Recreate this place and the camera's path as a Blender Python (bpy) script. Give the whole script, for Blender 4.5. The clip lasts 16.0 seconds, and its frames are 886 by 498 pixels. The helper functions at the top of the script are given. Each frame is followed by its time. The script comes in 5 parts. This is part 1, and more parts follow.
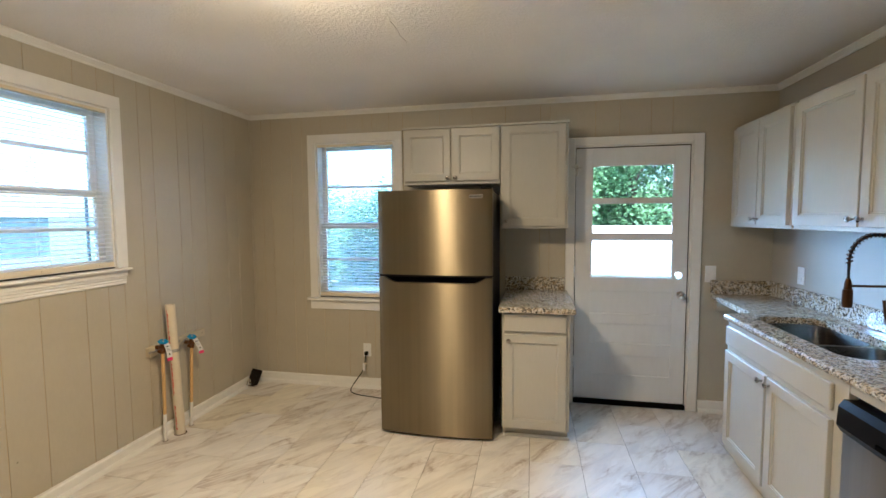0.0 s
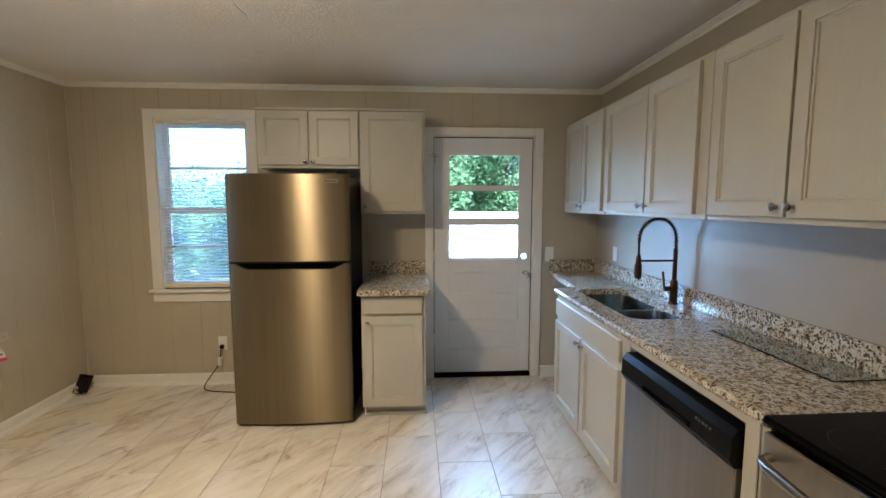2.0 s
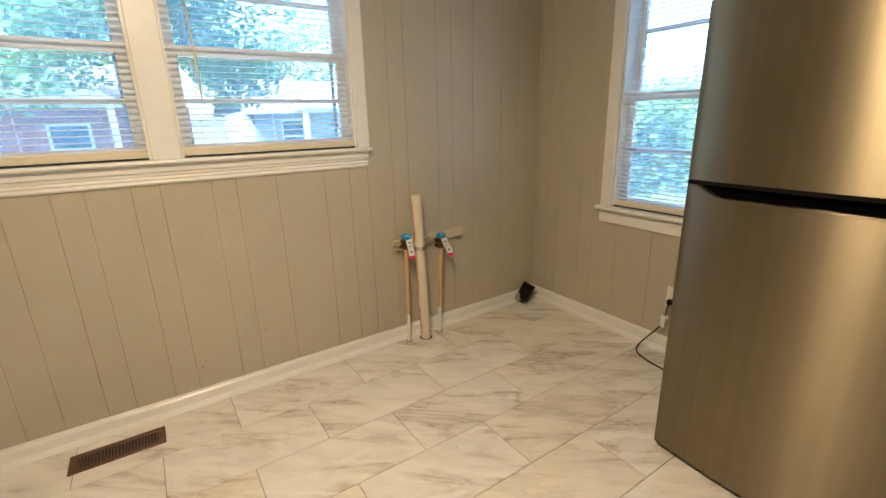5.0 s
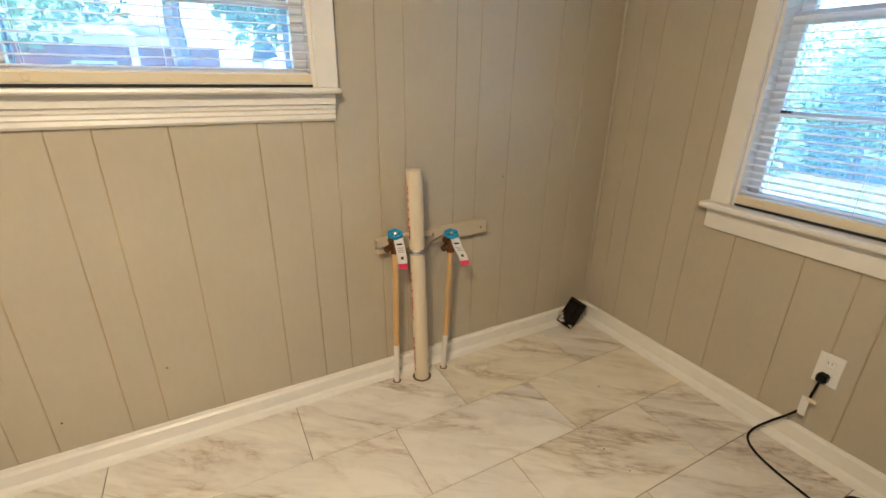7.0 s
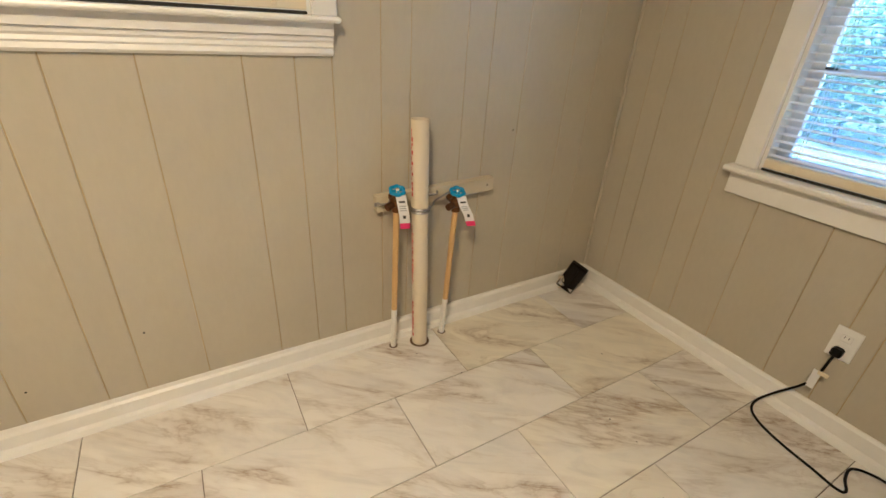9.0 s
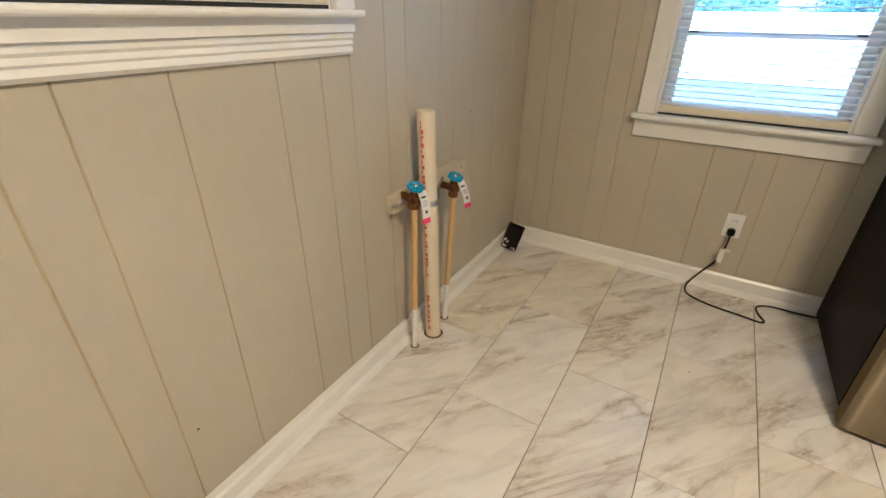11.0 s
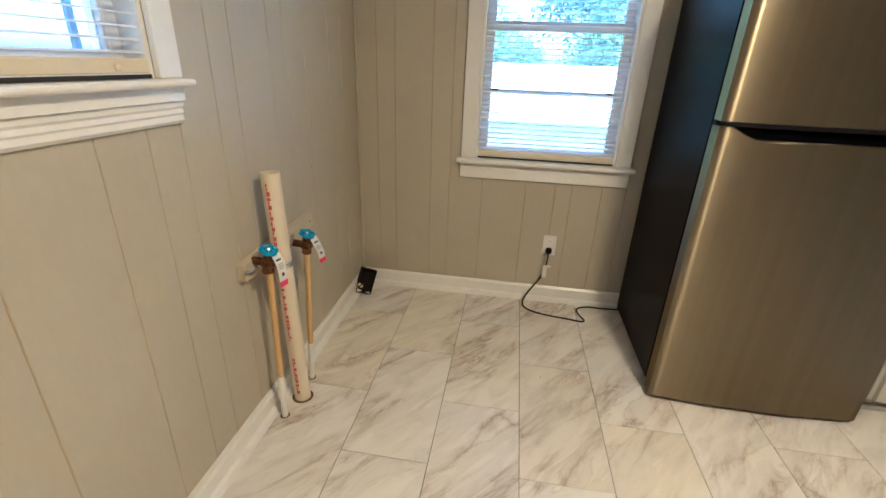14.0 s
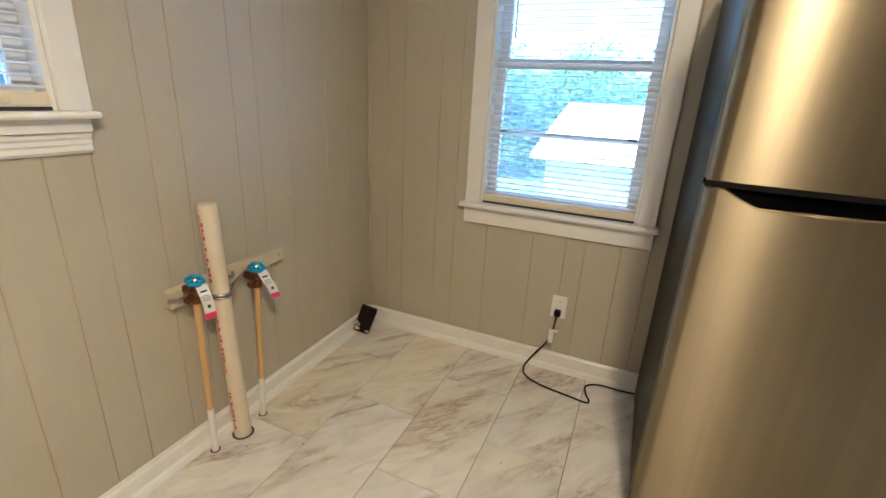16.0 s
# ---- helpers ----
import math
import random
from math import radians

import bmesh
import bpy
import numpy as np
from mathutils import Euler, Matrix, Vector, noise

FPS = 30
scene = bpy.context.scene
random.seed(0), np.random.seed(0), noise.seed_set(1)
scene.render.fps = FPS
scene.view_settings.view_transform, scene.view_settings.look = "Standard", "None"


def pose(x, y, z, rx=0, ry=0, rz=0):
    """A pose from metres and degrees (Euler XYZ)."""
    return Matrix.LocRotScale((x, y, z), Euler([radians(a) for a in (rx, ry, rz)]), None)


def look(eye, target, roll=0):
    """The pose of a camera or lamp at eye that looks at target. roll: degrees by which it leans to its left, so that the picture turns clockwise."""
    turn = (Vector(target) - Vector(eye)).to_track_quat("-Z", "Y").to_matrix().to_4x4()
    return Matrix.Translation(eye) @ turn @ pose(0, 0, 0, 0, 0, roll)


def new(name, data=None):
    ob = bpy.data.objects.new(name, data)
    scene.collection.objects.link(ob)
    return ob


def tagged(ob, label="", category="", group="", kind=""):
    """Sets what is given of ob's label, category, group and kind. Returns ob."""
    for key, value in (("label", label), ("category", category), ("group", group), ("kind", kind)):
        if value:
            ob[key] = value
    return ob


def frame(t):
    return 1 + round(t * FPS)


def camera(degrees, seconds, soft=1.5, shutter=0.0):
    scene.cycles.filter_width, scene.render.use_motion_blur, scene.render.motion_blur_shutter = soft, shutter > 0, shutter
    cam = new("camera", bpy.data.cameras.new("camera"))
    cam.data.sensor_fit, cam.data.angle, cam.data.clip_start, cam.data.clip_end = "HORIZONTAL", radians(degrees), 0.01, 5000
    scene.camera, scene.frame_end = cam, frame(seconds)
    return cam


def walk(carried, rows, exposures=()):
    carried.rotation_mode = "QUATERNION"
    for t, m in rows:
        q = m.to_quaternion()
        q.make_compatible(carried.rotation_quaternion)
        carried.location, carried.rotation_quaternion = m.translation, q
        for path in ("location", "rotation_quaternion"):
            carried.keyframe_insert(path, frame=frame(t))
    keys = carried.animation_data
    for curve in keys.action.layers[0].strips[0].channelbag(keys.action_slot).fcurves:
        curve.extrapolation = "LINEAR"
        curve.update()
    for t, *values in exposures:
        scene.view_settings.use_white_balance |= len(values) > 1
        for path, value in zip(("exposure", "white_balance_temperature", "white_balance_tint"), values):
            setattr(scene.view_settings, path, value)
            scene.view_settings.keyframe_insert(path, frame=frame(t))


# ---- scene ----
cam = camera(90.0, 16.0)
PATH = [
    (0, (0.158, -0.047, 1.489), (-0.237, 1.909, 1.353), -0.4),
    (0.5, (0.231, -0.06, 1.488), (-0.179, 1.894, 1.366), -0.4),
    (1, (0.343, -0.045, 1.481), (0.129, 1.939, 1.335), 0.5),
    (1.5, (0.448, -0.062, 1.462), (0.842, 1.892, 1.297), 0.2),
    (2, (0.336, -0.095, 1.483), (0.459, 1.891, 1.283), -0.0),
    (2.2, (0.267, -0.096, 1.482), (0.069, 1.884, 1.29), -1.0),
    (2.5, (0.21, -0.074, 1.473), (-0.315, 1.843, 1.253), -1.0),
    (3, (0.164, 0.129, 1.46), (-0.616, 1.96, 1.258), 0.0),
    (3.5, (0.126, 0.423, 1.451), (-0.892, 2.129, 1.225), 0.1),
    (3.7, (0.096, 0.45, 1.434), (-1.065, 2.054, 1.151), -0.1),
    (4, (0.165, 0.729, 1.402), (-1.282, 2.06, 1.036), -0.5),
    (4.2, (0.159, 0.839, 1.39), (-1.349, 2.088, 0.98), -1.5),
    (6.3, (-0.652, 1.782, 1.272), (-2.31, 2.656, 0.574), 0.7),
    (6.5, (-0.728, 1.817, 1.268), (-2.378, 2.702, 0.565), 1.0),
    (7, (-0.784, 1.855, 1.245), (-2.424, 2.734, 0.513), 0.8),
    (7.5, (-0.781, 1.849, 1.165), (-2.306, 2.655, 0.152), 1.3),
    (8, (-0.803, 1.843, 1.203), (-2.392, 2.667, 0.31), 1.4),
    (8.2, (-0.799, 1.848, 1.212), (-2.401, 2.672, 0.343), 1.4),
    (10.3, (-1.313, 1.617, 1.181), (-2.411, 3.02, 0.272), 4.4),
    (10.5, (-1.33, 1.498, 1.177), (-2.295, 3.047, 0.358), 1.2),
    (11, (-1.46, 1.282, 1.193), (-2.365, 2.8, 0.256), 0.8),
    (11.5, (-1.592, 1.213, 1.211), (-2.337, 2.823, 0.288), 4.6),
    (12, (-1.596, 1.217, 1.236), (-2.094, 2.965, 0.402), 5.2),
    (12.5, (-1.589, 1.212, 1.241), (-2.079, 2.969, 0.422), 3.9),
    (13, (-1.581, 1.201, 1.24), (-2.12, 2.942, 0.416), 3.0),
    (13.5, (-1.575, 1.208, 1.245), (-2.08, 2.96, 0.422), 2.3),
    (14, (-1.518, 1.233, 1.258), (-1.784, 3.057, 0.482), 2.2),
    (14.5, (-1.441, 1.253, 1.256), (-1.534, 3.096, 0.484), 1.4),
    (15, (-1.33, 1.291, 1.241), (-1.884, 3.05, 0.467), -1.3),
    (15.5, (-1.199, 1.376, 1.266), (-1.958, 3.085, 0.556), -1.0),
    (16, (-1.021, 1.56, 1.277), (-1.769, 3.297, 0.629), 2.9),
]
EXPOSURES = [(0, 3.60, 4700, 1), (0.8, 3.53, 4700, 1), (1.5, 3.3, 4750, 1), (2.2, 3.45, 4800, 1), (3.0, 3.55, 4850, 1), (4.0, 3.52, 4950, 1),
             (6.5, 3.83, 4750, 1), (8.0, 3.85, 4850, 1), (10.5, 3.82, 4500, 1), (14.0, 3.82, 4450, 1), (16.0, 3.83, 4500, 1)]
walk(cam, [(t, look(eye, target, roll)) for t, eye, target, roll in PATH], EXPOSURES)

# ---- light ----
XL, XR, YB, YF, ZC = -2.35, 1.88, 3.59, -3.00, 2.42
world = bpy.data.worlds.new("world")
scene.world = world
world.use_nodes = True
wn = world.node_tree.nodes
sky = wn.new("ShaderNodeTexSky")
sky.sky_type, sky.sun_disc = "NISHITA", False
sky.dust_density = 2.5
sky.sun_elevation, sky.sun_rotation = radians(51.6), radians(156.4)
world.node_tree.links.new(sky.outputs[0], wn["Background"].inputs[0])
wn["Background"].inputs[1].default_value = 0.088


def lamp(name, kind, m, energy, colour, **more):
    data = bpy.data.lights.new(name, kind)
    data.energy, data.color = energy, colour
    for key, value in more.items():
        setattr(data, key, value)
    ob = new(name, data)
    ob.matrix_world = m
    return ob


sun = lamp("sun", "SUN", look((3.5, -8, 11), (0, 0, 0)), 2.5, (1, 0.95, 0.88), angle=radians(0.5))
# a flush light throws nearly all its light down; its rim warms the ceiling round it
lamp("ceiling_bulb", "AREA", pose(-0.66, 1.30, 2.325), 2.75, (1.0, 0.61, 0.29), shape="DISK", size=0.32, spread=radians(164))
lamp("ceiling_rim", "POINT", pose(-0.66, 1.30, 2.27), 2.5, (1.0, 0.64, 0.33), shadow_soft_size=0.04)

# daylight of the door's lower pane: open sky above, falling on the floor, and the sunlit yard to the west, falling on the counter's wall
lamp("sky_door", "AREA", look((0.909, YB + 0.10, 1.17), (0.95, 2.3, 0.2)), 0.46, (0.58, 0.76, 1.0), shape="RECTANGLE", size=0.57, size_y=0.22, spread=radians(110))
lamp("yard_door", "AREA", look((0.84, YB + 0.22, 1.20), (1.88, 2.75, 1.02)), 0.20, (0.55, 0.74, 1.0), shape="RECTANGLE", size=0.46, size_y=0.24, spread=radians(62))

# ---- materials ----


def material(name, rough=0.5, metal=0.0, colour=(0.8, 0.8, 0.8)):
    m = bpy.data.materials.new(name)
    m.use_nodes = True
    b = m.node_tree.nodes["Principled BSDF"]
    b.inputs["Roughness"].default_value, b.inputs["Metallic"].default_value = rough, metal
    b.inputs["Base Color"].default_value = (*colour, 1)
    return m, m.node_tree, b


def node(tree, kind, **values):
    n = tree.nodes.new("ShaderNode" + kind)
    for key, value in values.items():
        key = key.replace("_", " ")
        if key in n.inputs:
            n.inputs[key].default_value = value
    return n


def coords(tree, scale=(1, 1, 1), turn=(0, 0, 0)):
    g = tree.nodes.new("ShaderNodeNewGeometry")
    m = tree.nodes.new("ShaderNodeMapping")
    m.inputs["Scale"].default_value, m.inputs["Rotation"].default_value = scale, turn
    tree.links.new(g.outputs["Position"], m.inputs[0])
    return m.outputs[0]


def ramp(tree, value, stops):
    r = tree.nodes.new("ShaderNodeValToRGB")
    while len(r.color_ramp.elements) < len(stops):
        r.color_ramp.elements.new(0.5)
    for e, (at, c) in zip(r.color_ramp.elements, stops):
        e.position, e.color = at, (*c, 1) if len(c) == 3 else c
    tree.links.new(value, r.inputs[0])
    return r.outputs[0]


def mix(tree, factor, a, b, kind="MIX"):
    n = tree.nodes.new("ShaderNodeMix")
    n.data_type, n.blend_type = "RGBA", kind
    for value, key in ((factor, 0), (a, 6), (b, 7)):
        if isinstance(value, (int, float)):
            n.inputs[key].default_value = value
        elif isinstance(value, tuple):
            n.inputs[key].default_value = (*value, 1)
        else:
            tree.links.new(value, n.inputs[key])
    return n.outputs[2]


def bump(tree, b, height, strength=0.2, distance=0.002):
    n = tree.nodes.new("ShaderNodeBump")
    n.inputs["Strength"].default_value, n.inputs["Distance"].default_value = strength, distance
    tree.links.new(height, n.inputs["Height"])
    tree.links.new(n.outputs[0], b.inputs["Normal"])
    return n


def paint(name, colour, rough=0.5, spread=0.06, relief=0.15, grain=(60, 60, 60)):
    """Brushed or rolled paint: faint cloudy tone, fine relief, slightly uneven gloss."""
    m, t, b = material(name, rough)
    big = node(t, "TexNoise", Scale=2.3, Detail=4.0)
    t.links.new(coords(t), big.inputs["Vector"])
    fine = node(t, "TexNoise", Scale=1.0, Detail=5.0)
    t.links.new(coords(t, grain), fine.inputs["Vector"])
    lo = tuple(c * (1 - spread) for c in colour)
    hi = tuple(min(1, c * (1 + spread)) for c in colour)
    base = ramp(t, big.outputs[0], [(0.3, lo), (0.7, hi)])
    streak = ramp(t, fine.outputs[0], [(0.35, (0.98, 0.98, 0.98)), (0.65, (1.01, 1.01, 1.01))])
    t.links.new(mix(t, 1.0, base, streak, "MULTIPLY"), b.inputs["Base Color"])
    bump(t, b, fine.outputs[0], relief)
    return m


def plain(name, colour, rough=0.5, metal=0.0):
    m, t, b = material(name, rough, metal, colour)
    n = node(t, "TexNoise", Scale=35.0, Detail=3.0)
    t.links.new(coords(t), n.inputs["Vector"])
    r = ramp(t, n.outputs[0], [(0.3, tuple([max(0.02, rough - 0.025)] * 3)), (0.7, tuple([rough + 0.025] * 3))])
    t.links.new(r, b.inputs["Roughness"])
    return m


WALL = paint("greige_paint", (0.472, 0.434, 0.341), 0.42, 0.035, 0.12, (70, 70, 30))
DRYWALL = paint("drywall_paint", (0.41, 0.375, 0.305), 0.5, 0.03, 0.2, (150, 150, 150))
# tan backing seen in the panelling's grooves, their shade painted into its colour
GROOVE = paint("shaded_groove_tan", (0.43, 0.34, 0.19), 0.6, 0.2, 0.1)
TRIM = paint("white_trim_paint", (0.80, 0.79, 0.75), 0.3, 0.03, 0.12, (20, 20, 20))
CABINET = paint("cabinet_paint", (0.51, 0.495, 0.435), 0.38, 0.02, 0.12, (160, 160, 18))
DOORPAINT = paint("door_paint", (0.74, 0.75, 0.76), 0.32, 0.02, 0.12, (30, 30, 8))
BLACK = plain("black_plastic", (0.005, 0.005, 0.006), 0.35)
FRIDGESIDE = material("black_textured_steel", 0.28, 0, (0.0025, 0.0025, 0.003))[0]
SOOTBLACK = plain("dusty_black_plastic", (0.014, 0.010, 0.007), 0.6)
GLOSSBLACK = plain("black_glass", (0.002, 0.002, 0.003), 0.06)
CHROME = plain("chrome", (0.75, 0.74, 0.72), 0.18, 1.0)
PLASTICWHITE = plain("white_plastic", (0.8, 0.8, 0.78), 0.35)
SASH = plain("sash_paint", (0.78, 0.79, 0.8), 0.35)
DARKGAP = plain("dark_gasket_and_shade", (0.02, 0.02, 0.02), 0.85)
# flat black of threshold and chips, also the painted shade in the door gap
FLATBLACK = material("flat_black_and_gap_shade", 0.9, 0, (0.004, 0.004, 0.004))[0]
FLATBLACK.node_tree.nodes["Principled BSDF"].inputs["Specular IOR Level"].default_value = 0.05
NICKEL = plain("brushed_nickel", (0.42, 0.40, 0.37), 0.28, 1.0)
BRONZE = plain("oil_rubbed_bronze", (0.10, 0.05, 0.025), 0.3, 0.9)
BRASS = plain("brass", (0.17, 0.078, 0.03), 0.42, 0.9)
SCREENGREY = plain("screen_frame_grey", (0.10, 0.11, 0.12), 0.5)
for m, level in ((GLOSSBLACK, 0.04), (BLACK, 0.12), (FRIDGESIDE, 0.12), (SOOTBLACK, 0.15)):
    m.node_tree.nodes["Principled BSDF"].inputs["Specular IOR Level"].default_value = level
FRIDGESIDE.node_tree.nodes["Principled BSDF"].inputs["IOR"].default_value = 1.2
RAIL = paint("cream_rail", (0.74, 0.66, 0.48), 0.45, 0.1, 0.2, (8, 8, 60))


def ceiling_material():
    m, t, b = material("stippled_ceiling", 0.85, 0, (0.73, 0.69, 0.635))
    a = node(t, "TexNoise", Scale=70.0, Detail=3.0, Roughness=0.6)
    t.links.new(coords(t), a.inputs["Vector"])
    bump(t, b, ramp(t, a.outputs[0], [(0.42, (0, 0, 0)), (0.62, (1, 1, 1))]), 0.35, 0.005)
    big = node(t, "TexNoise", Scale=1.7, Detail=3.0)
    t.links.new(coords(t), big.inputs["Vector"])
    t.links.new(ramp(t, big.outputs[0], [(0.3, (0.76, 0.725, 0.67)), (0.7, (0.82, 0.785, 0.73))]), b.inputs["Base Color"])
    return m


def marble_material():
    """Cream-white tile with soft diagonal grey-brown veins; each tile is shifted by its own random value."""
    m, t, b = material("marble_tile", 0.33)
    info = t.nodes.new("ShaderNodeObjectInfo")
    g = t.nodes.new("ShaderNodeNewGeometry")
    shift = t.nodes.new("ShaderNodeVectorMath")
    shift.operation = "MULTIPLY_ADD"
    shift.inputs[1].default_value = (31.0, 17.0, 5.0)
    t.links.new(info.outputs["Random"], shift.inputs[0])
    t.links.new(g.outputs["Position"], shift.inputs[2])
    spin = t.nodes.new("ShaderNodeMapping")
    spin.inputs["Rotation"].default_value = (0, 0, radians(-52))
    t.links.new(shift.outputs[0], spin.inputs[0])
    mp = t.nodes.new("ShaderNodeMapping")
    mp.inputs["Scale"].default_value = (1.0, 3.6, 1)
    t.links.new(spin.outputs[0], mp.inputs[0])

    def veins(scale, width, distortion):
        n = node(t, "TexNoise", Scale=scale, Detail=8.0, Roughness=0.6, Distortion=distortion)
        t.links.new(mp.outputs[0], n.inputs["Vector"])
        a = t.nodes.new("ShaderNodeMath")
        a.operation = "SUBTRACT"
        a.inputs[1].default_value = 0.5
        t.links.new(n.outputs[0], a.inputs[0])
        c = t.nodes.new("ShaderNodeMath")
        c.operation = "ABSOLUTE"
        t.links.new(a.outputs[0], c.inputs[0])
        return ramp(t, c.outputs[0], [(0.0, (1, 1, 1)), (width, (0.5, 0.5, 0.5)), (width * 4.5, (0, 0, 0))]), n
    vein, n = veins(1.3, 0.015, 0.5)
    fine, n2 = veins(3.4, 0.012, 0.8)
    patch = node(t, "TexNoise", Scale=2.2, Detail=3.0)
    t.links.new(mp.outputs[0], patch.inputs["Vector"])
    where = ramp(t, patch.outputs[0], [(0.40, (0.0, 0.0, 0.0)), (0.60, (1.0, 1.0, 1.0))])
    cloud = ramp(t, n2.outputs[0], [(0.30, (0.62, 0.60, 0.57)), (0.50, (0.75, 0.725, 0.675)), (0.7, (0.785, 0.76, 0.71))])
    fac = mix(t, 1.0, mix(t, 0.38, vein, fine), where, "MULTIPLY")
    tint = ramp(t, info.outputs["Random"], [(0.0, (1, 1, 1)), (0.72, (1, 1, 1)), (0.80, (1, 0.97, 0.86)), (1.0, (0.95, 0.93, 0.88))])
    t.links.new(mix(t, 1.0, mix(t, fac, cloud, (0.30, 0.225, 0.16)), tint, "MULTIPLY"), b.inputs["Base Color"])
    return m


def granite_material():
    m, t, b = material("speckled_granite", 0.12)
    p = coords(t)
    v = node(t, "TexVoronoi", Scale=130.0)
    t.links.new(p, v.inputs["Vector"])
    n = node(t, "TexNoise", Scale=38.0, Detail=6.0, Roughness=0.7)
    t.links.new(p, n.inputs["Vector"])
    n2 = node(t, "TexNoise", Scale=105.0, Detail=3.0, Roughness=0.6)
    t.links.new(coords(t, (1, 1.2, 1)), n2.inputs["Vector"])
    base = ramp(t, n.outputs[0], [(0.36, (0.25, 0.17, 0.08)), (0.46, (0.55, 0.48, 0.35)), (0.58, (0.70, 0.67, 0.60)), (0.75, (0.38, 0.36, 0.33))])
    cell = t.nodes.new("ShaderNodeSeparateColor")
    t.links.new(v.outputs["Color"], cell.inputs[0])
    dark = ramp(t, cell.outputs[0], [(0.0, (1, 1, 1)), (0.2, (1, 1, 1)), (0.23, (0, 0, 0))])
    spots = ramp(t, n2.outputs[0], [(0.39, (1, 1, 1)), (0.44, (0, 0, 0))])
    c = mix(t, mix(t, 1.0, dark, (0.8, 0.8, 0.8), "MULTIPLY"), base, (0.022, 0.018, 0.015))
    t.links.new(mix(t, spots, c, (0.016, 0.013, 0.012)), b.inputs["Base Color"])
    return m


def steel_material(name, colour, rough, spin=0.0, stretch=(0.4, 0.4, 320)):
    m, t, b = material(name, rough, 1.0, colour)
    b.inputs["Anisotropic"].default_value = 0.98
    b.inputs["Specular Tint"].default_value = (0.45, 0.38, 0.28, 1)
    b.inputs["Anisotropic Rotation"].default_value = spin + 0.25
    tan = t.nodes.new("ShaderNodeTangent")
    tan.direction_type, tan.axis = "RADIAL", "Z"
    t.links.new(tan.outputs[0], b.inputs["Tangent"])
    n = node(t, "TexNoise", Scale=3.0, Detail=4.0)
    t.links.new(coords(t, stretch), n.inputs["Vector"])
    t.links.new(ramp(t, n.outputs[0], [(0.3, tuple([rough - 0.015] * 3)), (0.7, tuple([rough + 0.02] * 3))]), b.inputs["Roughness"])
    streak = node(t, "TexNoise", Scale=1.0, Detail=5.0, Roughness=0.65)
    t.links.new(coords(t, (26, 26, 0.25)), streak.inputs["Vector"])
    t.links.new(ramp(t, streak.outputs[0], [(0.32, tuple(c * 0.93 for c in colour)), (0.68, tuple(c * 1.06 for c in colour))]), b.inputs["Base Color"])
    return m


def glass_material(name, colour=(1, 1, 1), rough=0.0):
    m, t, b = material(name, rough, 0, colour)
    b.inputs["Transmission Weight"].default_value, b.inputs["IOR"].default_value = 1.0, 1.45
    return m


def vinyl_material():
    """Thin white vinyl that lets some daylight through."""
    m, t, b = material("blind_vinyl", 0.4, 0, (0.85, 0.86, 0.86))
    through_ = node(t, "BsdfTranslucent")
    through_.inputs["Color"].default_value = (0.85, 0.88, 0.9, 1)
    both = t.nodes.new("ShaderNodeMixShader")
    both.inputs[0].default_value = 0.25
    out = t.nodes["Material Output"]
    t.links.new(b.outputs[0], both.inputs[1])
    t.links.new(through_.outputs[0], both.inputs[2])
    t.links.new(both.outputs[0], out.inputs["Surface"])
    return m


BLIND = vinyl_material()
CEILING, MARBLE, GRANITE = ceiling_material(), marble_material(), granite_material()
GROUT = plain("grout", (0.20, 0.17, 0.14), 0.8)
STEEL = steel_material("brushed_steel", (0.25, 0.211, 0.138), 0.34)
APPLIANCE = steel_material("appliance_steel", (0.46, 0.43, 0.385), 0.36)
SINKSTEEL = steel_material("sink_steel", (0.30, 0.285, 0.26), 0.16)
GLASS = glass_material("window_glass")
OPAL, _, opal = material("opal_diffuser", 0.4, 0, (0.8, 0.78, 0.74))
opal.inputs["Emission Color"].default_value, opal.inputs["Emission Strength"].default_value = (1.0, 0.64, 0.30, 1), 3.0


def hazy_glass_material():
    """Clear glass with a thin pale-blue translucent film that imitates the windows' glare."""
    m, t, b = material("hazy_window_glass", 0.0)
    b.inputs["Transmission Weight"].default_value, b.inputs["IOR"].default_value = 1.0, 1.45
    b.inputs["Base Color"].default_value = (1, 1, 1, 1)
    film = node(t, "BsdfTranslucent", Color=(0.5, 0.72, 1.0, 1))
    n = node(t, "TexNoise", Scale=5.0, Detail=4.0)
    t.links.new(coords(t), n.inputs["Vector"])
    both = t.nodes.new("ShaderNodeMixShader")
    t.links.new(ramp(t, n.outputs[0], [(0.3, (0.12, 0.12, 0.12)), (0.7, (0.17, 0.17, 0.17))]), both.inputs[0])
    t.links.new(b.outputs[0], both.inputs[1])
    t.links.new(film.outputs[0], both.inputs[2])
    t.links.new(both.outputs[0], t.nodes["Material Output"].inputs["Surface"])
    return m


HAZY = hazy_glass_material()
CLEAR = glass_material("clear_board_glass", (0.9, 0.96, 0.94))

# ---- mesh helpers ----
ORIGIN = {}


def box(bm, x0, x1, y0, y1, z0, z1, bevel=0.0, segments=1):
    """Adds a box to bm, its edges rounded off by bevel."""
    vs = [bm.verts.new((x, y, z)) for x in (x0, x1) for y in (y0, y1) for z in (z0, z1)]
    fs = [bm.faces.new([vs[i] for i in q]) for q in ((0, 1, 3, 2), (4, 6, 7, 5), (0, 4, 5, 1), (2, 3, 7, 6), (0, 2, 6, 4), (1, 5, 7, 3))]
    if bevel:
        bmesh.ops.bevel(bm, geom=list({e for f in fs for e in f.edges}), offset=bevel, segments=segments, affect="EDGES", profile=0.5)
    return bm


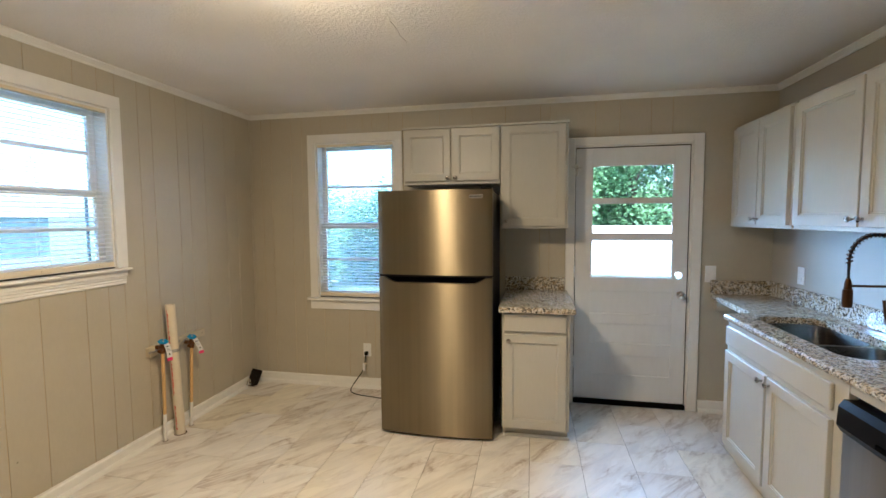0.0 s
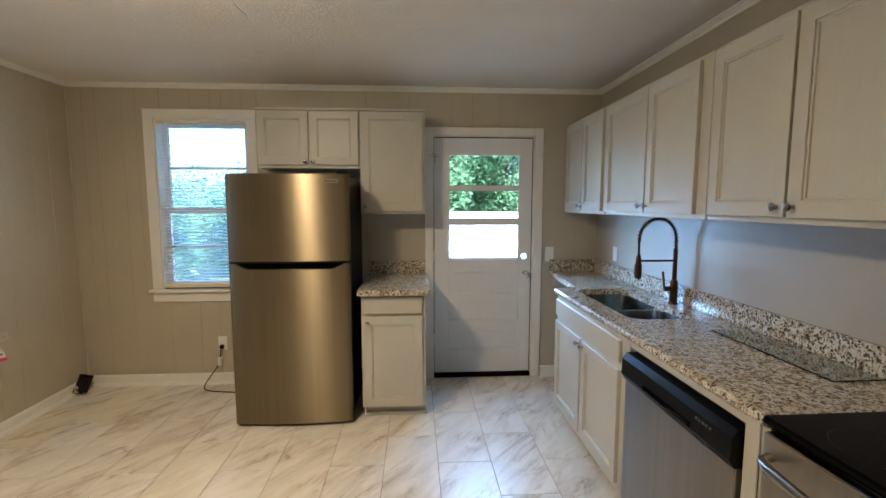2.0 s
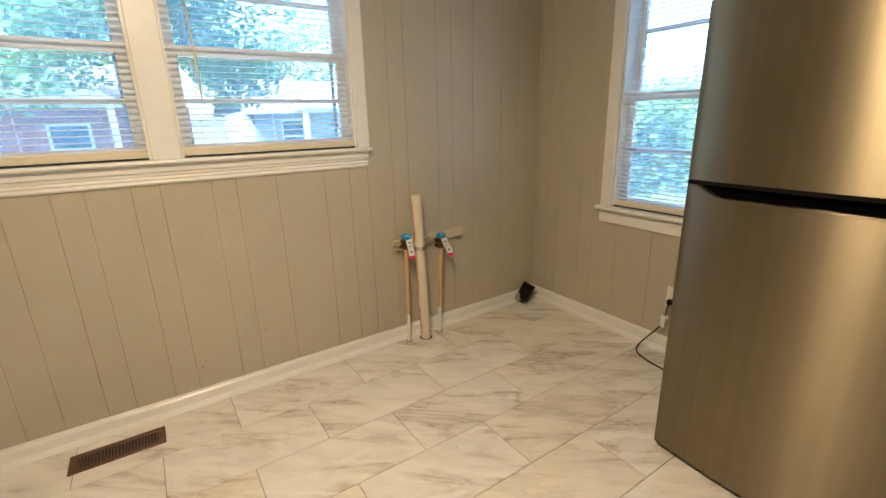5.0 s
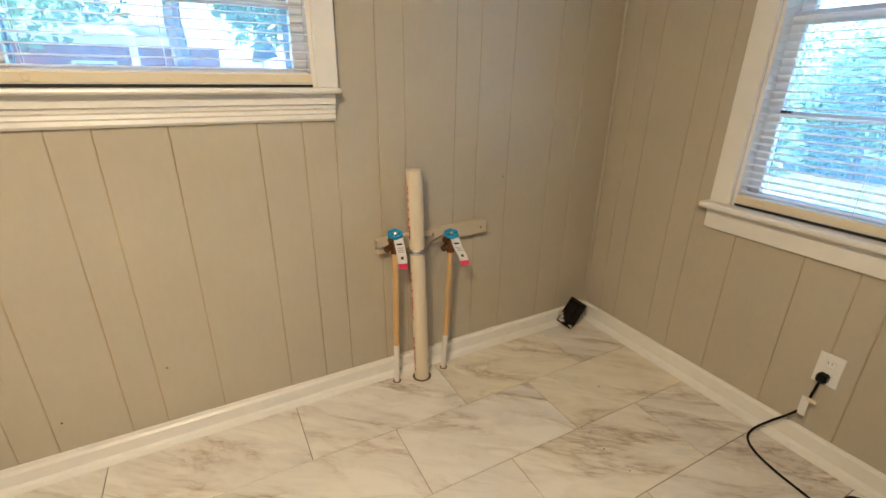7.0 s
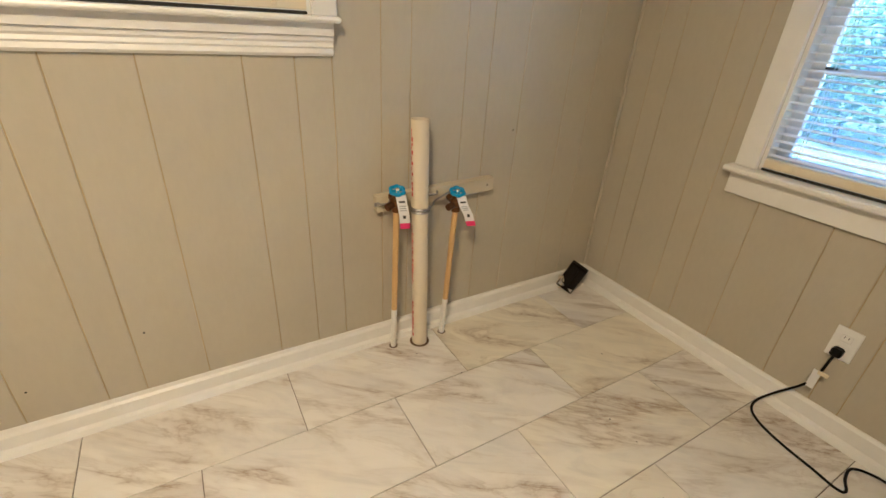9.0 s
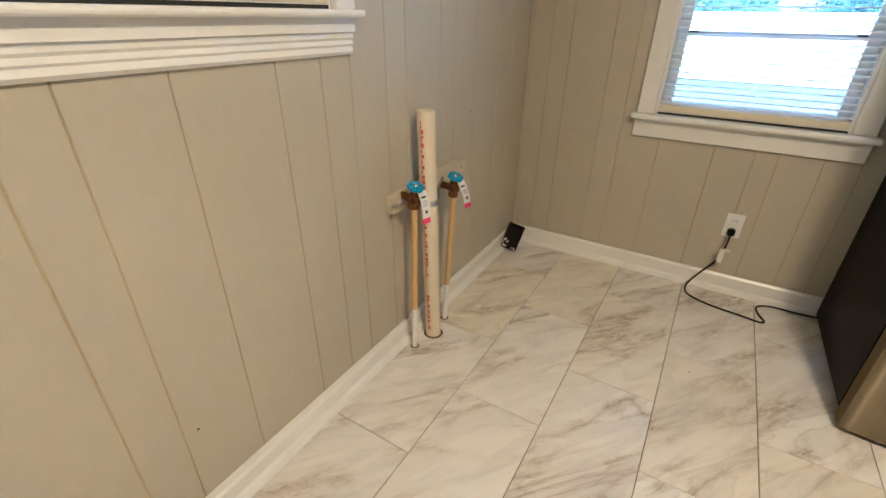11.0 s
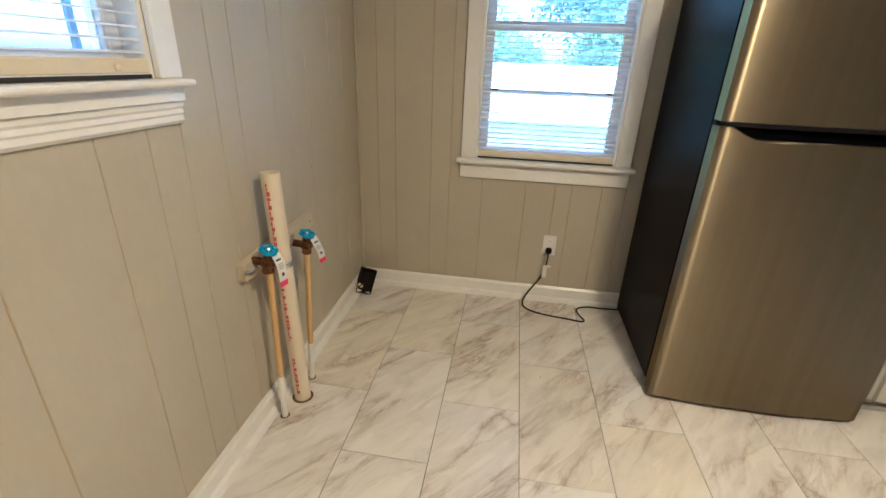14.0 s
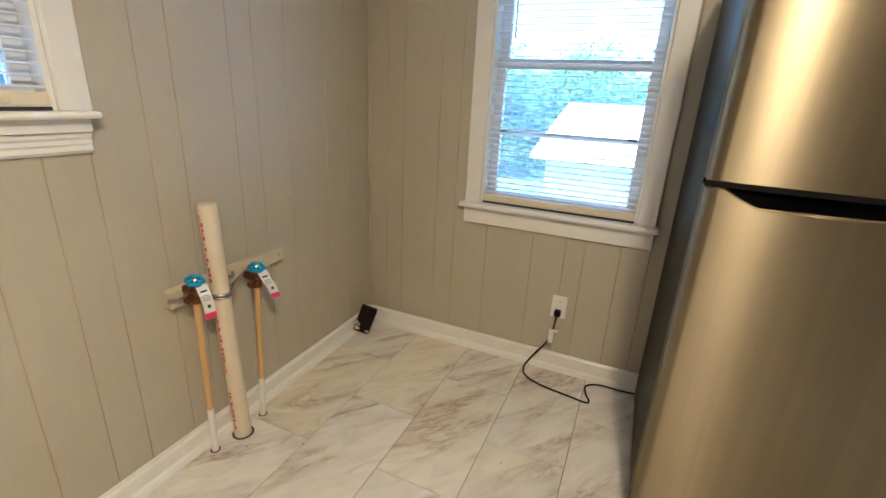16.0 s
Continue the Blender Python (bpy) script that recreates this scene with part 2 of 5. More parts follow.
def tube(bm, points, radius, sides=10, closed=False):
    """Sweeps a round section along points; radius is one number or one for each point."""
    pts = [Vector(p) for p in points]
    radii = radius if isinstance(radius, (list, tuple)) else [radius] * len(pts)
    rings, side = [], None
    for i, p in enumerate(pts):
        ahead = pts[(i + 1) % len(pts)] - pts[i - 1] if closed else pts[min(i + 1, len(pts) - 1)] - pts[max(i - 1, 0)]
        ahead.normalize()
        if side is None:
            side = ahead.orthogonal().normalized()
        side = (side - ahead * side.dot(ahead)).normalized()
        up = ahead.cross(side)
        rings.append([bm.verts.new(p + (side * math.cos(a) + up * math.sin(a)) * radii[i]) for a in (2 * math.pi * k / sides for k in range(sides))])
    pairs = list(zip(rings, rings[1:])) + ([(rings[-1], rings[0])] if closed else [])
    for a, b in pairs:
        for k in range(sides):
            bm.faces.new((a[k], a[(k + 1) % sides], b[(k + 1) % sides], b[k])).smooth = True
    if not closed:
        bm.faces.new(rings[0][::-1])
        bm.faces.new(rings[-1])
    return bm


def rod(bm, a, b, radius, sides=12):
    return tube(bm, [a, b], radius, sides)


def profile_x(bm, outline, x0, x1):
    """Extrudes a closed outline of (y, z) from x0 to x1."""
    a = [bm.verts.new((x0, y, z)) for y, z in outline]
    b = [bm.verts.new((x1, y, z)) for y, z in outline]
    n = len(outline)
    for i in range(n):
        bm.faces.new((a[i], a[(i + 1) % n], b[(i + 1) % n], b[i]))
    bm.faces.new(a[::-1])
    bm.faces.new(b)
    return bm


def profile_y(bm, outline, y0, y1):
    """Extrudes a closed outline of (x, z) from y0 to y1."""
    a = [bm.verts.new((x, y0, z)) for x, z in outline]
    b = [bm.verts.new((x, y1, z)) for x, z in outline]
    n = len(outline)
    for i in range(n):
        bm.faces.new((a[i], a[(i + 1) % n], b[(i + 1) % n], b[i]))
    bm.faces.new(a[::-1])
    bm.faces.new(b)
    return bm


def thing(name, x, y, z, label="", category="", group="", kind=""):
    ob = new(name)
    ob.empty_display_size = 0.1
    ob.location = (x, y, z)
    ORIGIN[ob.name] = Vector((x, y, z))
    return tagged(ob, label, category, group, kind)


def part(name, bm, mat, parent=None, label="", kind=""):
    """One mesh object under a thing, made in the room's coordinates."""
    if isinstance(bm, tuple):
        bm = box(bmesh.new(), *bm)
    origin = ORIGIN[parent.name] if parent else Vector()
    bmesh.ops.recalc_face_normals(bm, faces=bm.faces[:])
    bmesh.ops.translate(bm, verts=bm.verts[:], vec=-origin)
    mesh = bpy.data.meshes.new(name)
    bm.to_mesh(mesh)
    bm.free()
    if any(p.use_smooth for p in mesh.polygons):
        mesh.set_sharp_from_angle(angle=radians(35))
    mesh.materials.append(mat)
    ob = new(name, mesh)
    ORIGIN[ob.name] = origin
    if parent:
        ob.parent = parent
    return tagged(ob, label, kind=kind)


def solo(name, bm, mat, label="", category="", group="", kind=""):
    """A thing of one mesh."""
    return tagged(part(name, bm, mat), label, category, group, kind)


# ---- structure ----
WIN_W = (0.445, 2.212, 1.20, 2.163)      # y from, y to, z from, z to of the opening in the west wall
WIN_N = (-1.707, -0.995, 0.80, 2.150)    # x from, x to, z from, z to
DOOR = (0.475, 1.33, 0.0, 2.045)


def wall_pieces(a, b, z0, z1, holes):
    """Rectangles that cover a..b by z0..z1 but for the holes."""
    cuts = sorted({a, b, *[v for h in holes for v in h[:2] if a < v < b]})
    out = []
    for u, v in zip(cuts, cuts[1:]):
        mid, low = (u + v) / 2, z0
        for h in sorted((h for h in holes if h[0] < mid < h[1]), key=lambda h: h[2]):
            if h[2] > low:
                out.append((u, v, low, h[2]))
            low = h[3]
        if low < z1:
            out.append((u, v, low, z1))
    return out


bm = bmesh.new()
for u, v, z0, z1 in wall_pieces(YF, YB, 0, ZC, [WIN_W]):
    box(bm, XL - 0.14, XL - 0.003, u, v, z0, z1)
wall_west = solo("wall_west", bm, GROOVE, "greige painted wood panelling with vertical grooves", "wall", kind="structure")
bm = bmesh.new()
for u, v, z0, z1 in wall_pieces(XL - 0.14, XR + 0.14, 0, ZC, [WIN_N, DOOR]):
    box(bm, u, v, YB + 0.003, YB + 0.14, z0, z1)
wall_north = solo("wall_north", bm, GROOVE, "greige painted wood panelling with vertical grooves around a window and a door", "wall", kind="structure")
wall_east = solo("wall_east", (XR, XR + 0.14, YF, YB + 0.006, 0, ZC), DRYWALL, "smooth greige painted wall behind the counter", "wall", kind="structure")
wall_south = solo("wall_south", (XL - 0.14, XR + 0.14, YF - 0.14, YF, 0, ZC), DRYWALL, "plain greige painted wall", "wall", kind="structure")
ceiling = solo("ceiling", (XL - 0.14, XR + 0.14, YF - 0.14, YB + 0.14, ZC, ZC + 0.1), CEILING, "off-white stippled plaster ceiling", "ceiling", kind="structure")
floor = solo("floor", (XL - 0.14, XR + 0.14, YF - 0.14, YB + 0.14, -0.12, -0.004), GROUT, "marble-look rectangular tile floor laid half-lapped", "floor", kind="structure")


def crown(name, bm):
    return solo(name, bm, TRIM, "narrow off-white painted crown moulding", "moulding", kind="structure")


def crown_outline(s, at):
    """Outline of the moulding at a wall face; s is the way into the room."""
    return [(at, ZC), (at, ZC - 0.036), (at + s * 0.008, ZC - 0.036), (at + s * 0.012, ZC - 0.026), (at + s * 0.03, ZC - 0.012), (at + s * 0.036, ZC - 0.008), (at + s * 0.036, ZC)]


crown("trim", profile_y(bmesh.new(), crown_outline(1, XL), YF, YB))
crown("trim", profile_x(bmesh.new(), crown_outline(-1, YB), XL + 0.001, XR - 0.001))
crown("trim", profile_y(bmesh.new(), crown_outline(-1, XR), YF, YB))


def base_outline(s, at):
    return [(at, 0), (at, 0.088), (at + s * 0.008, 0.088), (at + s * 0.015, 0.078), (at + s * 0.017, 0.028), (at + s * 0.030, 0.020), (at + s * 0.037, 0.006), (at + s * 0.038, 0)]


def baseboard(bm):
    return solo("baseboard", bm, TRIM, "white painted baseboard with a shoe moulding", "baseboard", kind="structure")


bm = profile_y(bmesh.new(), base_outline(1, XL), YF, YB)
bmesh.ops.bisect_plane(bm, geom=bm.verts[:] + bm.edges[:] + bm.faces[:], plane_co=(0, 1.1, 0), plane_no=(0, 1, 0))
for v in bm.verts:                                       # the board stands off the wall a little and is lower towards the south
    if v.co.x > XL + 1e-4:
        v.co.x += 0.018 * min(1.0, max(0.0, (YB - v.co.y) / (YB - 1.1)))
    v.co.z *= 0.96 - 0.19 * min(1.0, max(0.0, (YB - v.co.y) / (YB - 1.1)))
baseboard(bm)
baseboard(profile_x(bmesh.new(), base_outline(-1, YB), XL + 0.001, -0.04))
baseboard(profile_x(bmesh.new(), base_outline(-1, YB), 1.405, XR))
solo("trim", (XL, XL + 0.014, YB - 0.014, YB, 0.088, ZC - 0.036, 0.004), WALL, "greige painted corner bead", "moulding", kind="structure")

# ---- windows ----


def casing(pieces, parent):
    for n, b in pieces:
        part(n, box(bmesh.new(), *b, 0.008 if n == "window_sill" else 0.003, 3 if n == "window_sill" else 1), TRIM, parent)


def sash_set(parent, u0, u1, z0, z1, at, out, horizontal, storm):
    """Two sashes, each with a muntin; u runs along the wall, out is +1 or -1 away from the room, at the wall's face."""
    mid = z0 + (z1 - z0) * 0.47

    def slab(bm, a, b, d0, d1, c, d, bevel=0.002):
        lo, hi = sorted((at + out * d0, at + out * d1))
        if horizontal:
            box(bm, a, b, lo, hi, c, d, bevel)
        else:
            box(bm, lo, hi, a, b, c, d, bevel)

    bm = bmesh.new()
    for a, b, c, d in ((u0, u0 + 0.012, z0, z1), (u1 - 0.012, u1, z0, z1), (u0 + 0.012, u1 - 0.012, z1 - 0.012, z1), (u0 + 0.012, u1 - 0.012, z0, z0 + 0.012)):
        slab(bm, a, b, 0.0, 0.135, c, d, 0)
    part("window_frame", bm, TRIM, parent)
    for name, c, d, depth in (("lower_sash", z0 + 0.012, mid + 0.02, 0.055), ("upper_sash", mid - 0.02, z1 - 0.012, 0.088)):
        bm = bmesh.new()
        s, a, b = 0.042, u0 + 0.012, u1 - 0.012
        slab(bm, a, a + s, depth, depth + 0.03, c, d)
        slab(bm, b - s, b, depth, depth + 0.03, c, d)
        slab(bm, a + s, b - s, depth, depth + 0.03, c, c + s)
        slab(bm, a + s, b - s, depth, depth + 0.03, d - s, d)
        m = (c + d) / 2
        slab(bm, a + s, b - s, depth + 0.004, depth + 0.026, m - 0.011, m + 0.011)
        sash = part(name, bm, SASH, parent)
        for lo, hi in ((c + s, m - 0.011), (m + 0.011, d - s)):
            bm = bmesh.new()
            slab(bm, a + s, b - s, depth + 0.013, depth + 0.017, lo, hi, 0)
            part("pane", bm, HAZY, sash).visible_shadow = False
    if storm:
        for a, b, c, d in ((u0 + 0.05, u1 - 0.05, mid - 0.006, mid + 0.018), (u1 - 0.066, u1 - 0.05, z0 + 0.05, mid), (u0 + 0.05, u0 + 0.056, z0 + 0.05, mid)):
            bm = bmesh.new()
            slab(bm, a, b, 0.1215, 0.131, c, d, 0)
            part("screen_frame", bm, SCREENGREY, parent, "dark insect screen frame")
    else:
        for u in (u0 + 0.055, u1 - 0.095):
            for z in (mid + 0.006, z0 + (mid - z0) / 2 + 0.02):
                bm = bmesh.new()
                slab(bm, u, u + 0.035, 0.0865 if z > mid else 0.050, 0.087 if z > mid else 0.0545, z, z + 0.008, 0)
                part("sash_clip", bm, DARKGAP, parent, "small dark sash clip")


def blind(name, u0, u1, z0, z1, at, out, horizontal, tilt, wand, group):
    """A mini blind: head rail, thin curved slats, ladder cords, wand and bottom rail."""
    if horizontal:
        place = lambda u, d, z: (u, at + out * d, z)
    else:
        place = lambda u, d, z: (at + out * d, u, z)
    b = thing(name, *place((u0 + u1) / 2, 0.02, z1), "white vinyl mini blind, lowered with its slats open", "window blind", group)

    def slab(bm, a, c, d0, d1, z_lo, z_hi, bevel=0.002):
        p, q = place(a, d0, z_lo), place(c, d1, z_hi)
        box(bm, *[v for k in range(3) for v in sorted((p[k], q[k]))], bevel)

    bm = bmesh.new()
    slab(bm, u0, u1, 0.001, 0.03, z1 - 0.027, z1 - 0.003)
    part("head_rail", bm, RAIL, b, "cream head rail")
    bm = bmesh.new()
    slab(bm, u0, u1, 0.000, 0.030, z0 + 0.004, z0 + 0.036, 0.004)
    part("bottom_rail", bm, RAIL, b, "cream bottom rail")
    # dark strip in place of the shadow between rail and sill
    bm = bmesh.new()
    slab(bm, u0 + 0.004, u1 - 0.004, -0.004, 0.012, z0 - 0.005, z0 + 0.0035, 0)
    part("rail_gasket", bm, DARKGAP, b, "dark strip standing in for the shadow under the bottom rail")
    for u in (u0 + 0.09, (u0 + u1) / 2, u1 - 0.09):
        bm = bmesh.new()
        slab(bm, u - 0.008, u + 0.008, -0.003, 0.0, z0 + 0.012, z0 + 0.026, 0.003)
        part("cord_button", bm, RAIL, b)
    n = int((z1 - z0 - 0.06) / 0.025)
    width, steps = 0.0125, 3
    base = bmesh.new()
    grid = []
    for u in (u0 + 0.002, u1 - 0.002):
        row = []
        for k in range(steps + 1):
            w = -width + 2 * width * k / steps
            arch = 0.0034 * (1 - (w / width) ** 2)
            d = w * math.cos(tilt) - arch * math.sin(tilt)
            h = w * math.sin(tilt) + arch * math.cos(tilt)
            row.append(base.verts.new(place(u, 0.018 + d, h)))
        grid.append(row)
    for k in range(steps):
        base.faces.new((grid[0][k], grid[1][k], grid[1][k + 1], grid[0][k + 1])).smooth = True
    first = part("slat", base, BLIND, b)
    first.data.transform(Matrix.Translation((0, 0, ORIGIN[b.name].z)))
    for i in range(n):
        z = z0 + 0.048 + i * (z1 - z0 - 0.082) / (n - 1)
        s = first if i == 0 else new("slat", first.data)
        s.parent = b
        s.location = (0, 0, z - ORIGIN[b.name].z)
    for u in (u0 + 0.09, (u0 + u1) / 2, u1 - 0.09):
        for d in (0.006, 0.030):
            part("cord", rod(bmesh.new(), place(u, d, z0 + 0.02), place(u, d, z1 - 0.02), 0.0008, 4), BLIND, b)
    if wand:
        u, length = wand
        part("wand", rod(bmesh.new(), place(u, -0.004, z1 - 0.02), place(u + 0.012, -0.008, z1 - length), 0.0045, 8), RAIL, b, "cream tilt wand")
    return b


win1 = thing("window_1", XL, 1.30, 1.2, "wide double window with white wood casing and sill, two pairs of sashes", "window", kind="structure")
y0, y1, z0, z1 = WIN_W
casing([("window_casing", (XL, XL + 0.02, y0 - 0.075, y0, z0, z1)), ("window_casing", (XL, XL + 0.02, y1, y1 + 0.07, z0, z1)),
             ("window_casing", (XL, XL + 0.02, y0 - 0.075, y1 + 0.07, z1, z1 + 0.08)),
             ("mullion", (XL - 0.1, XL + 0.018, 1.272, 1.385, z0, z1)),
             ("window_sill", (XL - 0.02, XL + 0.055, y0 - 0.10, y1 + 0.072, z0 - 0.017, z0))], win1)
part("apron", profile_y(bmesh.new(), [(XL, 1.095), (XL + 0.008, 1.095), (XL + 0.015, 1.103), (XL + 0.012, 1.115), (XL + 0.0165, 1.120), (XL + 0.014, 1.130), (XL + 0.019, 1.136), (XL + 0.019, 1.148), (XL + 0.027, 1.150), (XL + 0.027, 1.183), (XL, 1.183)], y0 - 0.07, y1 + 0.055), TRIM, win1)
for a, b in ((y0, 1.272), (1.385, y1)):
    sash_set(win1, a, b, z0, z1, XL, -1, False, True)
blind("window_blind", 1.391, 2.205, z0 + 0.006, z1 - 0.002, XL, -1, False, 0.12, (1.49, 0.72), "blinds of the double window")
blind("window_blind", 0.452, 1.265, z0 + 0.006, z1 - 0.002, XL, -1, False, 0.12, (0.55, 0.72), "blinds of the double window")

win2 = thing("window_2", -1.32, YB, 0.8, "single double-hung window with white wood casing and sill", "window", kind="structure")
x0, x1, z0, z1 = WIN_N
casing([("window_casing", (x0 - 0.075, x0, YB - 0.02, YB, z0, z1)), ("window_casing", (x1, x1 + 0.075, YB - 0.02, YB, z0, z1)),
             ("window_casing", (x0 - 0.075, x1 + 0.075, YB - 0.02, YB, z1, z1 + 0.075)),
             ("window_sill", (x0 - 0.095, x1 + 0.095, YB - 0.055, YB + 0.02, z0 - 0.024, z0)),
             ("apron", (x0 - 0.078, x1 + 0.078, YB - 0.018, YB, z0 - 0.105, z0 - 0.024))], win2)
sash_set(win2, x0, x1, z0, z1, YB, 1, True, False)
blind("window_blind", x0 + 0.007, x1 - 0.007, z0 + 0.006, z1 - 0.002, YB, 1, True, 0.12, (x0 + 0.09, 0.62), "")

# ---- back door ----
door = thing("door_1", 0.90, YB, 0, "closed white painted wood door with three glass lites above horizontal panels", "door", kind="structure")
casing([("door_casing", (0.415, 0.483, YB - 0.02, YB, 0, 2.108)), ("door_casing", (1.325, 1.398, YB - 0.02, YB, 0, 2.108)),
             ("door_casing", (0.483, 1.325, YB - 0.02, YB, 2.042, 2.108))], door)
bm = bmesh.new()
for b in ((0.475, 0.487, YB, YB + 0.13, 0, 2.045), (1.318, 1.33, YB, YB + 0.13, 0, 2.045), (0.487, 1.318, YB, YB + 0.13, 2.034, 2.045),
          (0.487, 0.499, YB + 0.05, YB + 0.065, 0.03, 2.034), (1.306, 1.318, YB + 0.05, YB + 0.065, 0.03, 2.034), (0.499, 1.306, YB + 0.05, YB + 0.065, 2.022, 2.034)):
    box(bm, *b)
part("door_frame", bm, TRIM, door)
part("threshold", (0.487, 1.318, YB - 0.014, YB + 0.125, 0, 0.037, 0.004), FLATBLACK, door, "dark threshold")
DY0, DY1 = YB + 0.004, YB + 0.044
L0, L1, G0, G1 = 0.492, 1.310, 0.612, 1.206


def holed_plate(bm, x0, x1, z0, z1, cx, cz, r, y0, y1, n=24):
    """A plate with a round hole through it."""
    def square(a):
        c, s = math.cos(a), math.sin(a)
        k = min(*( (x1 - cx) / c if c > 1e-6 else (x0 - cx) / c if c < -1e-6 else 1e9, (z1 - cz) / s if s > 1e-6 else (z0 - cz) / s if s < -1e-6 else 1e9))
        return cx + c * k, cz + s * k
    angles = sorted([2 * math.pi * k / n for k in range(n)] + [math.atan2(z - cz, x - cx) % (2 * math.pi) for x in (x0, x1) for z in (z0, z1)])
    rings = []
    for y in (y0, y1):
        inner = [bm.verts.new((cx + r * math.cos(a), y, cz + r * math.sin(a))) for a in angles]
        outer = [bm.verts.new((square(a)[0], y, square(a)[1])) for a in angles]
        rings.append((inner, outer))
    m = len(angles)
    for k in range(m):
        j = (k + 1) % m
        for inner, outer in rings:
            bm.faces.new((inner[k], inner[j], outer[j], outer[k]))
        bm.faces.new((rings[0][0][k], rings[0][0][j], rings[1][0][j], rings[1][0][k]))
        bm.faces.new((rings[0][1][k], rings[0][1][j], rings[1][1][j], rings[1][1][k]))


bm = bmesh.new()
box(bm, L0, G0, DY0, DY1, 0.042, 2.025, 0.0015)                   # hinge stile
box(bm, G1, L1, DY0, DY1, 0.042, 0.985, 0.0015)                  # lock stile, with the empty lock hole
holed_plate(bm, G1, L1, 0.985, 1.105, 1.252, 1.045, 0.027, DY0 + 0.001, DY1)
box(bm, G1, L1, DY0, DY1, 1.105, 2.025, 0.0015)
for a, b in ((1.893, 2.025), (1.603, 1.632), (1.318, 1.360), (0.912, 1.022), (0.655, 0.735), (0.400, 0.500), (0.042, 0.245)):
    box(bm, G0, G1, DY0, DY1, a, b, 0.0015)
leaf = part("leaf", bm, DOORPAINT, door)
# black strips that paint the shade of the gap round the leaf
bm = bmesh.new()
for b in ((0.4875, 0.4915, YB + 0.012, YB + 0.05, 0.04, 2.0255), (1.3105, 1.3175, YB + 0.012, YB + 0.05, 0.04, 2.0255), (0.4875, 1.3175, YB + 0.012, YB + 0.05, 2.026, 2.0335)):
    box(bm, *b)
part("weather_seal", bm, FLATBLACK, door, "black strip standing in for shade in the gap round the door")
for z, h in ((0.52, 0.010), (0.47, 0.006), (0.40, 0.030), (0.33, 0.008), (0.24, 0.012)):
    part("paint_chip", (0.4828, 0.4868, YB - 0.0215, YB - 0.0203, z, z + h), FLATBLACK, door, "dark chip in the jamb paint")
for a, b in ((0.735, 0.912), (0.500, 0.655), (0.245, 0.400)):
    bm = box(bmesh.new(), G0, G1, DY0 + 0.012, DY1 - 0.012, a, b)
    part("panel", bm, DOORPAINT, leaf)
for a, b in ((1.632, 1.893), (1.360, 1.603), (1.022, 1.318)):
    bm = bmesh.new()
    for c in ((G0, G0 + 0.008, a, b), (G1 - 0.008, G1, a, b), (G0 + 0.008, G1 - 0.008, a, a + 0.008), (G0 + 0.008, G1 - 0.008, b - 0.008, b)):
        box(bm, c[0], c[1], DY0 + 0.006, DY0 + 0.016, c[2], c[3])
    part("glazing_bead", bm, DOORPAINT, leaf)
    part("pane", (G0, G1, DY0 + 0.018, DY0 + 0.022, a, b), GLASS, leaf, "clear glass pane").visible_shadow = False


def lathe(bm, base, axis, outline, sides=20):
    """Turns an outline of (distance along the axis, radius) about the axis."""
    pts = [Vector(base) + Vector(axis) * d for d, r in outline]
    side = Vector(axis).orthogonal().normalized()
    up = Vector(axis).cross(side)
    rings = [[bm.verts.new(p + (side * math.cos(a) + up * math.sin(a)) * max(r, 0.0004)) for a in (2 * math.pi * k / sides for k in range(sides))] for p, (d, r) in zip(pts, outline)]
    for a, b in zip(rings, rings[1:]):
        for k in range(sides):
            bm.faces.new((a[k], a[(k + 1) % sides], b[(k + 1) % sides], b[k])).smooth = True
    bm.faces.new(rings[0][::-1])
    bm.faces.new(rings[-1])
    return bm


part("door_knob", lathe(bmesh.new(), (1.268, DY0, 0.895), (0, -1, 0), [(0, 0.031), (0.004, 0.031), (0.008, 0.014), (0.03, 0.012), (0.038, 0.022), (0.048, 0.027), (0.058, 0.025), (0.064, 0.014), (0.066, 0)]), CHROME, door, "polished chrome knob")
for z in (1.86, 1.06, 0.34):
    bm = rod(bmesh.new(), (0.487, YB - 0.006, z - 0.045), (0.487, YB - 0.006, z + 0.045), 0.006)
    box(bm, 0.489, 0.507, YB + 0.0015, YB + 0.0045, z - 0.043, z + 0.043)
    part("hinge", bm, CHROME if z > 1.5 else DOORPAINT, door)
bm = rod(bmesh.new(), (0.455, YB - 0.024, 1.885), (0.53, YB - 0.024, 1.872), 0.004)
rod(bm, (0.478, YB - 0.024, 1.90), (0.492, YB - 0.024, 1.82), 0.0035)
part("latch", bm, CHROME, door, "small worn metal hook latch")

# ---- cabinets ----


def knob(parent, at, way):
    part("knob", lathe(bmesh.new(), at, way, [(0, 0.007), (0.012, 0.006), (0.016, 0.012), (0.021, 0.0155), (0.027, 0.013), (0.03, 0)], 14), NICKEL, parent, "round brushed nickel knob")


